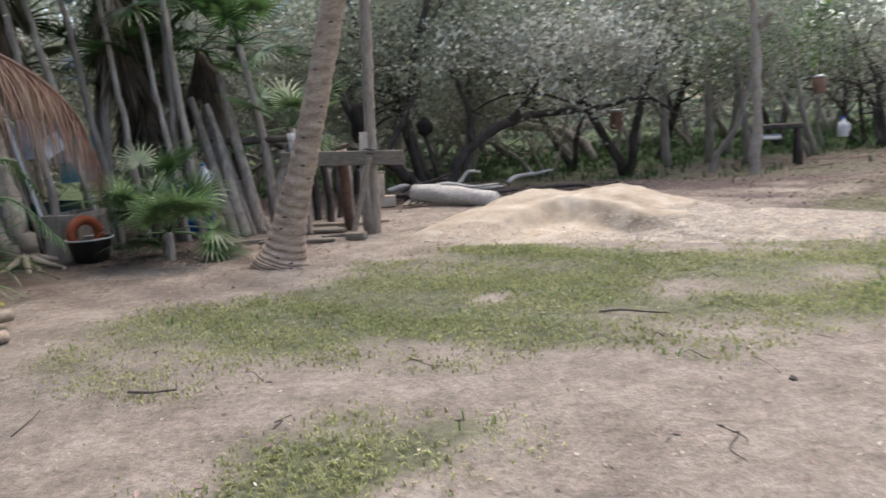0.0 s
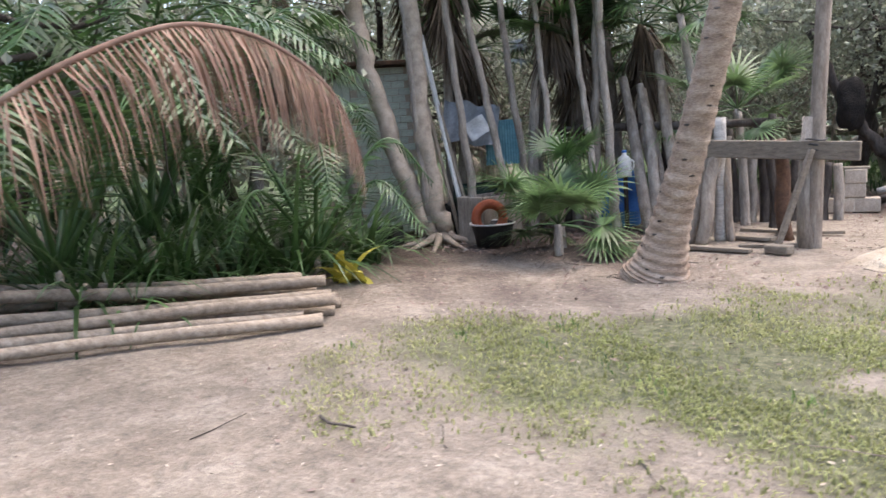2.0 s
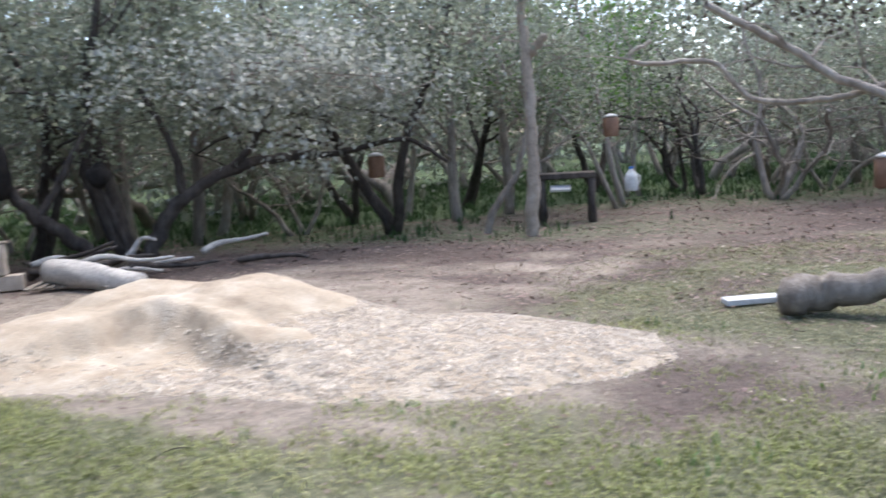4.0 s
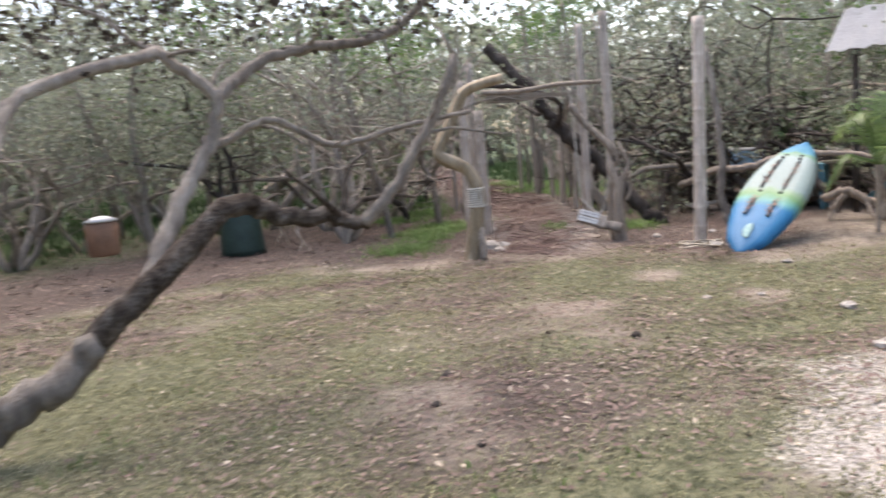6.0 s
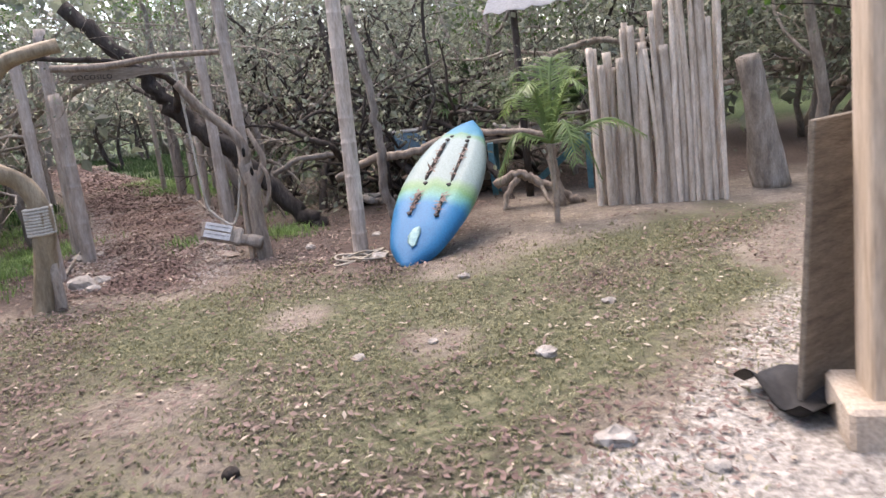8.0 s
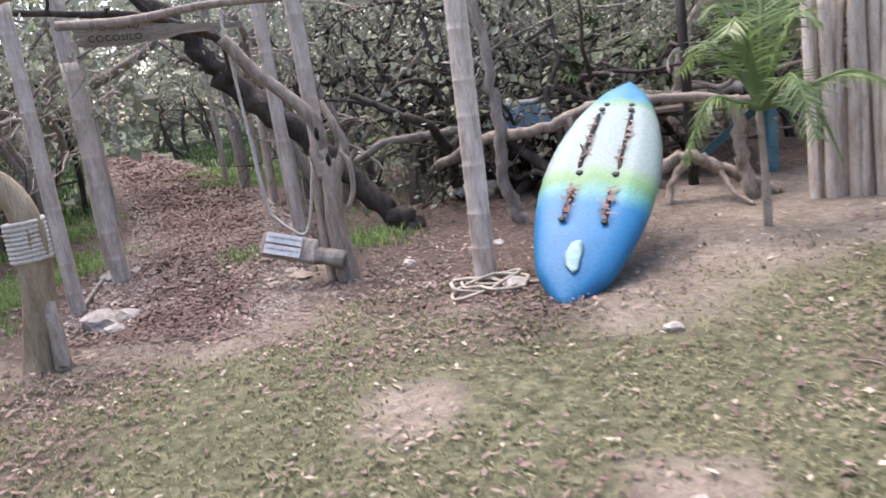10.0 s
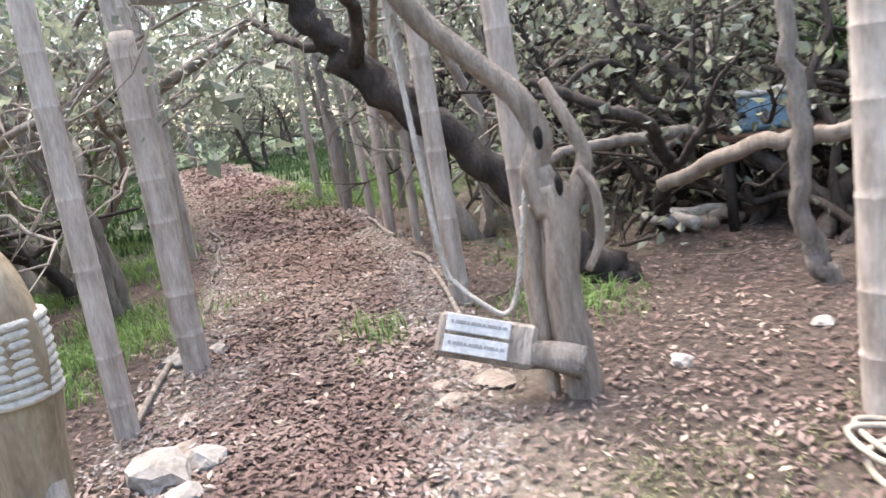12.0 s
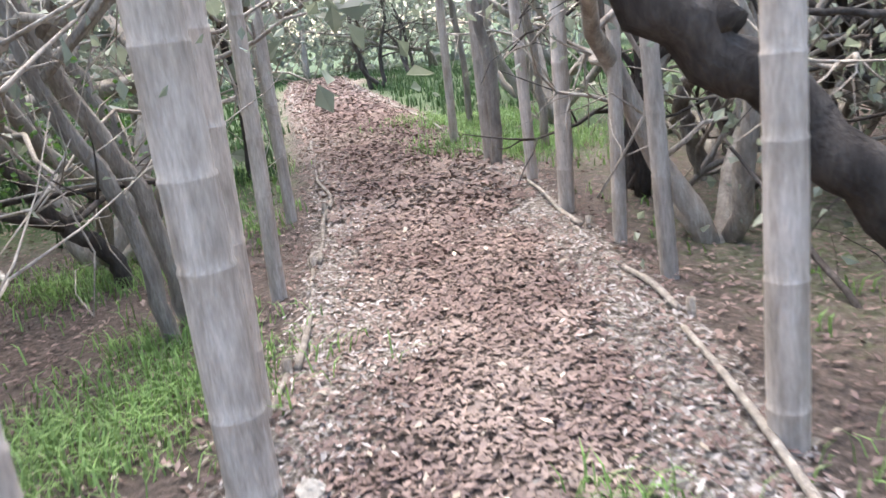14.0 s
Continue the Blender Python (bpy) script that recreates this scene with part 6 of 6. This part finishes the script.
for k, (x, y, z, sx, sy, sz, mt, lb) in enumerate([(-5.75, 10.4, .22, .5, .4, .44, BLACK, "black plastic crate of junk"), (-5.3, 10.75, .35, .6, .5, .7, GREENPLASTIC, "dark green plastic crate of junk"), (-4.75, 10.25, .3, .7, .45, .6, BARK, "old wooden crate of junk"), (-5.75, 9.35, .14, .3, .3, .28, BLACK, "black bucket under the trees")]):
    t = thing("crate", pose(x, y, 0, 0, 0, 30 + 25 * k), lb, "crate", "junk crates")
    for a, (w, dx, dy) in enumerate([(sx, 0, sy / 2), (sx, 0, -sy / 2), (sy, sx / 2, 0), (sy, -sx / 2, 0)]):
        s = Shape()
        s.box((w, .025, sz), pose(dx, dy, sz / 2, 0, 0, 0 if a < 2 else 90), .006)
        part("side", s, mt, t, smooth=False)
    s = Shape()
    s.box((sx - .03, sy - .03, .03), pose(0, 0, .05), .004)
    part("base", s, mt, t, smooth=False)


# ---- far edge of the yard ----
def table(x, y, a):
    t = thing("work_table", pose(x, y, lie(x, y), 0, 0, a), "dark rough timber table at the wood's edge", "table")
    s = Shape()
    s.box((1.0, .55, .1), pose(0, 0, .82), .015)
    part("tabletop", s, DARKBARK, t, smooth=False)
    for dx in (-.42, .42):
        for dy in (-.2, .2):
            s = Shape()
            s.tube([(dx, dy, -.1), (dx * .98, dy, .4), (dx, dy, .78)], [.07, .06, .065], 8, .2)
            part("leg", s, DARKBARK, t)
    s = Shape()
    s.box((.34, .2, .05), pose(-.1, -.25, .62, 20, 0, 0), .01)
    part("tray", s, WHITE, t, "pale tray under the top", False)


table(7.05, 16.5, -17)
jug(7.42, 14.5, .6, 1.0, label="white translucent jug hanging from a branch")
log_piece("jug_hanger", (7.42, 14.5, .94), (7.44, 14.55, 2.6), .006, .006, BLACK, "thin cord holding a jug", "cord", sides=5)


def feeder(x, y, z, w=.3, h=.42):
    t = thing("hanging_feeder", pose(x, y, z), "rust-orange hanging feeder with a white lid", "feeder", "feeders")
    s = Shape()
    s.lathe([(.0, 0), (w * .42, 0), (w * .48, .03), (w * .48, h * .8), (w * .4, h * .88)], 14)
    part("body", s, RUST, t)
    s = Shape()
    s.lathe([(w * .42, h * .86), (w * .5, h * .9), (w * .2, h), (.0, h * 1.02)], 14)
    part("lid", s, WHITE, t)
    s = Shape()
    s.tube([(0, 0, h), (.02, .03, h + .9), (.0, .1, h + 2.0)], .006, 4)
    part("cord", s, BLACK, t)


feeder(3.86, 17.0, .95)
feeder(7.62, 15.8, 1.4, .26, .36)
feeder(10.9, 13.6, .45, .42, .5)
board("white_board", (6.16, 9.4, .04), (6.6, 9.33, .05), .16, .05, WHITEPAINT, "weathered white board on the grass", "board")


def compost_bin():
    x, y = 13.6, 14.2
    t = thing("compost_bin", pose(x, y, lie(x, y)), "dark green plastic compost bin under the trees", "bin")
    s = Shape()
    s.lathe([(.0, 0), (.36, 0), (.35, .1), (.3, .8), (.27, .86)], 22)
    part("body", s, GREENPLASTIC, t)
    s = Shape()
    s.lathe([(.3, .85), (.3, .9), (.22, .96), (.0, .98)], 22)
    part("lid", s, GREENPLASTIC, t)


compost_bin()


# ---- behind the kayak ----
def workbench():
    t = thing("workbench", pose(19.0, 6.0, lie(19, 6), 0, 0, 94), "rough workbench with a blue-painted trestle", "workbench")
    for k in range(4):
        s = Shape()
        s.box((1.7, .13, .045), pose(0, -.22 + .14 * k, .74), .006)
        part("plank", s, LUMBER, t, smooth=False)
    for x in (-.65, .65):
        for y, lean in ((-.25, 8), (.25, -8)):
            s = Shape()
            s.box((.08, .06, .76), pose(x, y, .36, lean, 0, 0), .006)
            part("leg", s, TEAL, t, "faded blue painted leg", False)
    s = Shape()
    s.box((.95, .05, .09), pose(-.3, -.28, .4, 0, 38, 0), .006)
    part("brace", s, TEAL, t, "faded blue painted brace", False)


workbench()
for k in range(7):
    log_piece("firewood", (18.9 + .05 * k, 5.4 + .17 * k, .82 + .04 * (k % 2)), (19.1, 5.75 + .18 * k, .86 + .05 * (k % 3)), .06, .05, BLEACH if k % 2 else BARK, "cut firewood lying on the workbench", "firewood", "firewood on the bench", seed=400 + k)


def storage_tub():
    t = thing("storage_tub", pose(19.05, 7.82, .72, 0, 0, 95), "faded pale blue plastic storage tub", "tub")
    s = Shape()
    s.box((.5, .36, .28), pose(0, 0, .14), .03)
    part("body", s, PALEBLUE, t, smooth=False)
    s = Shape()
    s.box((.54, .4, .04), pose(0, 0, .29), .012)
    part("lid", s, WHITE, t, "pale lid", False)
    d = thing("scrap_table", pose(18.95, 7.6, lie(19, 7.6), 0, 0, 92), "low dark table of rusted sheet and planks", "table")
    s = Shape()
    s.box((1.3, .6, .05), pose(0, 0, .69), .01)
    part("tabletop", s, IRON, d, smooth=False)
    for x in (-.55, .55):
        for y in (-.24, .24):
            s = Shape()
            s.tube([(x, y, -.05), (x, y, .66)], .04, 8, .2)
            part("leg", s, DARKBARK, d)
    s = Shape()
    s.box((.8, .03, .55), pose(-.65, -.45, .3, 35, 0, 20), .01)
    part("fallen_panel", s, IRON, d, "rust-brown panel leaning against it", False)


storage_tub()
limb_thing("driftwood_root", (17.6, 6.1, 0), [([(0, .3, .3), (0, 0, .42), (0, -.25, .28), (0, -.55, .1), (.02, -.75, .02)], .06, .05), ([(0, 0, .42), (-.1, .15, .2), (-.2, .2, -.02)], .045, .03), ([(0, -.25, .28), (-.2, -.35, .1), (-.45, -.5, .02)], .03, .015)], DRIFT, "forked grey driftwood root under the kayak", "root", seed=15)
limb_thing("kayak_prop", (17.4, 7.4, 0), [([(.3, 1.1, .55), (.1, .5, .78), (-.02, 0, .8), (.03, -.35, .92), (.06, -.7, .97), (.05, -1.2, .95), (.05, -1.9, .85)], .05, .04), ([(.03, -.3, .9), (.05, -.25, .4), (.02, -.2, -.05)], .05, .06), ([(.06, -1.7, .9), (.1, -1.75, .4), (.05, -1.8, -.05)], .05, .06)], DRIFT, "rough rail of branches holding the kayak", "rail", seed=16)
limb_thing("broken_stem", (17.1, 7.55, 0), [([(.02, -.02, -.05), (-.02, .06, .2), (-.05, .12, .5), (-.06, .1, 1.0), (-.05, .15, 1.7), (0, .3, 2.6)], .065, .04)], BARK, "dark leaning stem behind the bamboo post", seed=17)
for k in range(6):
    log_piece("cut_log", (18.9 + rngl.uniform(-.3, .3), 8.1 + .1 * k, .06 + .05 * (k % 2)), (19.1 + rngl.uniform(-.2, .2), 8.6 + .05 * k, .07 + .05 * (k % 2)), .05, .05, BLEACH if k % 2 else DRIFT, "short cut log on the leaf litter", "log", "cut logs", seed=430 + k)

# tangle of long low boughs behind the gate
rngt = np.random.default_rng(88)
for k in range(60):
    x, y = rngt.uniform(17.8, 21.5), rngt.uniform(6.2, 11.5)
    a = rngt.uniform(0, 6.28)
    base = Vector((0, 0, -.1))
    lines, p = [], base
    d = Vector((math.cos(a), math.sin(a), rngt.uniform(.5, 1.4)))
    main = wander(rngt, base, d, rngt.uniform(2.4, 4.2), 9, .3, -.03)
    r = rngt.uniform(.035, .08)
    lines.append((main, r, r * .45))
    shut = lambda pts: any((along(x + q.x, y + q.y, TRAIL) < 1.2 and q.z < 2.2) or (x + q.x < 17.7 and y + q.y < 8.6) or x + q.x < 16.6 for q in pts)
    if shut(main) or along(x, y, TRAIL) < 2:
        continue
    for _ in range(5):
        i = rngt.integers(3, 9)
        a2 = rngt.uniform(0, 6.28)
        sub = wander(rngt, main[i], (math.cos(a2), math.sin(a2), rngt.uniform(-.15, .6)), rngt.uniform(1.0, 2.4), 6, .32)
        if not shut(sub):
            lines.append((sub, r * .5, r * .18))
    if k % 3 == 0 and along(x, y, TRAIL) < 3:
        continue
    limb_thing("tangled_tree", rooted(x, y), lines, BARK if k % 3 == 1 else DARKBARK, "tangled leafless grey-brown tree", leaves=140, seed=500 + k, sides=6, group="tangled trees", rough=.2, twig=4)
# trunks on the far side of the leaf path
for k, (x, y, tx, ty, h, r, mt) in enumerate([(18.55, 14.85, -.45, .3, 2.4, .075, BARK), (17.6, 14.0, -.4, .25, .8, .07, DARKBARK), (16.9, 12.7, -.4, .3, 2.3, .05, BARK), (17.2, 12.9, -.7, .2, 2.6, .06, BARK), (15.4, 12.6, -.5, .3, 2.6, .06, BARK), (14.6, 12.9, .5, .4, 2.6, .07, BARK), (20.7, 15.9, .1, .2, 3, .05, DARKBARK), (22.3, 13.0, -.1, .15, 3, .05, BARK), (20.2, 11.4, -.2, .1, 3, .055, BARK), (21.0, 12.9, -.05, .1, 3, .06, BARK), (21.4, 12.35, -.05, 0, 3, .05, BARK), (23.4, 14.2, .1, 0, 3, .06, BARK), (24.3, 15.1, -.1, .1, 3, .05, BARK)]):
    main = [(0, 0, -.1), (tx * .25 + .05, ty * .25, h * .3), (tx * .6 - .05, ty * .6, h * .62), (tx, ty, h), (tx * 1.3, ty * 1.4, h * 1.35)]
    subs = [([main[2], (main[2][0] + rngt.normal(0, .5), main[2][1] + rngt.normal(0, .5), h * .9), (main[2][0] + rngt.normal(0, 1), main[2][1] + rngt.normal(0, 1), h * 1.1)], r * .5, r * .2) for _ in range(3)]
    limb_thing("path_tree", rooted(x, y), [(main, r, r * .6)] + subs, mt, "thin leaning tree beside the leaf path", leaves=700, leaf=(.035, .06), tips=[(tx, ty, h * 1.3), (tx + .4, ty, h * 1.2), (tx - .4, ty + .4, h * 1.25), (tx, ty - .4, h * 1.4)], foliage=BRIGHTLEAF, seed=600 + k, sides=8, group="path trees", rough=.2, twig=4)
log_piece("leaning_slab", (17.9, 3.2, 0), (17.6, 3.45, 1.5), .22, .12, BARK, "broad grey slab of trunk leaning by the fence", "slab")
fan_palm(20.6, 5.7, .9, 13, .6, 46)
fan_palm(21.3, 7.2, 1.2, 12, .55, 47)
fan_palm(19.6, 6.9, 1.1, 8, .45, 48)


# ---- path edging ----
def edging():
    for sgn in (1, -1):
        for k in range(len(TRAIL) - 2):
            (ax, ay), (bx, by) = TRAIL[k + 1], TRAIL[k + 2]
            dx, dy = bx - ax, by - ay
            ln = math.hypot(dx, dy)
            nx_, ny_ = -dy / ln * sgn * .86, dx / ln * sgn * .86
            n = max(1, round(ln / 1.6))
            for j in range(n):
                p = (ax + dx * j / n + nx_ + .03 * math.sin(7 * j + k), ay + dy * j / n + ny_)
                q = (ax + dx * (j + .96) / n + nx_, ay + dy * (j + .96) / n + ny_ + .03 * math.cos(5 * j))
                log_piece("edge_pole", (*p, lie(*p) + .03), (*q, lie(*q) + .02), .019, .014, BARK, "thin pole edging the leaf path", "edging", "path edging", 8, .035, 700 + 20 * k + j)
                s = Shape()
                s.tube([(0, 0, -.1), (.01, 0, .075)], [.024, .021], 7, .2)
                ob = part("edge_peg", s, BARK)
                ob.matrix_world = pose(p[0] + nx_ * .06, p[1] + ny_ * .06, lie(*p))
                tagged(ob, "short grey peg holding the edging", "peg", "edging pegs")


edging()


# ---- stones, clods, sticks ----
def stone(x, y, size, seed, material=STONE, label="rough white limestone lump", flat=.6, name="stone"):
    s = Shape()
    s.lump((size, size * .8, size * flat), Matrix(), .45, seed, 2)
    ob = part(name, s, material, smooth=False)
    ob.matrix_world = pose(x, y, lie(x, y) + size * flat * .35, 0, 0, seed * 57)
    return tagged(ob, label, "stone", "stones")


for k, (x, y, sz) in enumerate([(14.62, 10.12, .17), (14.75, 10.0, .1), (14.5, 9.9, .08), (12.34, 5.22, .075), (11.24, 4.8, .09), (12.59, 5.95, .04), (12.31, 6.35, .05), (13.3, 4.9, .05), (14.2, 6.1, .06), (15.9, 8.2, .07), (16.4, 7.6, .06), (15.75, 6.9, .09), (11.9, 3.9, .06), (11.0, 4.4, .05), (10.6, 4.2, .06), (10.2, 3.9, .05), (15.1, 7.15, .1), (15.8, 11.1, .1), (18.6, 7.2, .12), (16.0, 10.95, .07)]):
    stone(x, y, sz, k + 1, flat=.5)
CLOD = mat("trodden pale sand", [(.2, .165, .135), (.29, .245, .205), (.37, .32, .275)], 6, (1, 1, 1), .95, .8, 40, rand=.15)
for k, (x, y, sz) in enumerate([(15.36, 9.12, .09), (15.6, 9.02, .12), (15.52, 9.25, .07), (15.78, 9.2, .09), (16.1, 9.35, .1), (16.45, 9.55, .09), (14.85, 10.2, .1), (15.15, 10.45, .08)]):
    stone(x, y, sz, 60 + k, CLOD, "flat clod of pale trodden sand", .22, "sand_clod")
for k, (x, y, sz) in enumerate([(10.84, 6.4, .045), (9.0, 6.9, .035), (8.6, 6.3, .03), (1.75, 4.0, .022), (9.55, 7.2, .045)]):
    stone(x, y, sz, 40 + k, DARKBARK, "dark lump of earth by a burrow", .7, "earth_clod")
for k in range(80):
    zone = k % 3
    x, y = (rngl.uniform(-2.5, 3.5), rngl.uniform(3, 9)) if zone == 0 else ((rngl.uniform(-4, 0), rngl.uniform(8.3, 12)) if zone == 1 else (rngl.uniform(13.5, 18.5), rngl.uniform(5, 10)))
    a, ln = rngl.uniform(0, 6.28), rngl.uniform(.12, .45)
    z = lie(x, y) + float(heap(x, y))
    log_piece("twig", (x, y, z + .008), (x + math.cos(a) * ln, y + math.sin(a) * ln, z + .012), .004, .002, DARKBARK if k % 2 else DRIFT, "thin dry twig on the ground", "twig", "twigs", 5, .02, 800 + k)
log_piece("dark_stick", (1.05, 5.55, .02), (1.5, 5.35, .03), .011, .005, DARKBARK, "dark stick lying in the grass", "stick", sides=6, bow=.03)
log_piece("dark_stick", (-1.95, 4.5, .02), (-1.65, 4.45, .03), .01, .006, DARKBARK, "dark stick lying on the earth", "stick", sides=6, bow=.02, seed=3)
strew("yard_debris", 6500, (-4, 2.5, 7.5, 12.8), lambda x, y: .35 + .5 * soft(wob(x, y, 2.2, 8), .5), (.012, .04), PALELITTER, "bits of dry leaf and bark on the sandy earth", "debris", 31, .2, .006, lambda x, y: heap(x, y))
strew("dark_debris", 11000, (-5, 2.5, 7.5, 13.4), lambda x, y: (.14 + .7 * soft(y - 8.5, 2) * (heap(x, y) < .02) + .5 * soft(inside(x, y, SHADY), 1)) * (heap(x, y) < .1), (.016, .065), LITTER, "dark bits of leaf and bark on the sandy earth", "debris", 32, .2, .006, lambda x, y: heap(x, y))


# ---- far woods closing the view ----
def far_woods():
    rng = np.random.default_rng(99)
    n = 50000
    a = rng.uniform(0, 6.28, n)
    r = rng.uniform(40, 47, n)
    c = np.stack([8 + np.cos(a) * r, 10 + np.sin(a) * r, rng.uniform(0, 1, n) * (10.5 + 1.6 * np.sin(a * 9) + 1.2 * np.sin(a * 23))], -1)
    v, f = leaf_cloud(rng, c, 1, .3, (.4, .75))
    ob = many("far_woods", v, f, LEAF, "far leafy woods all round the place", "woods")
    return ob


far_woods()
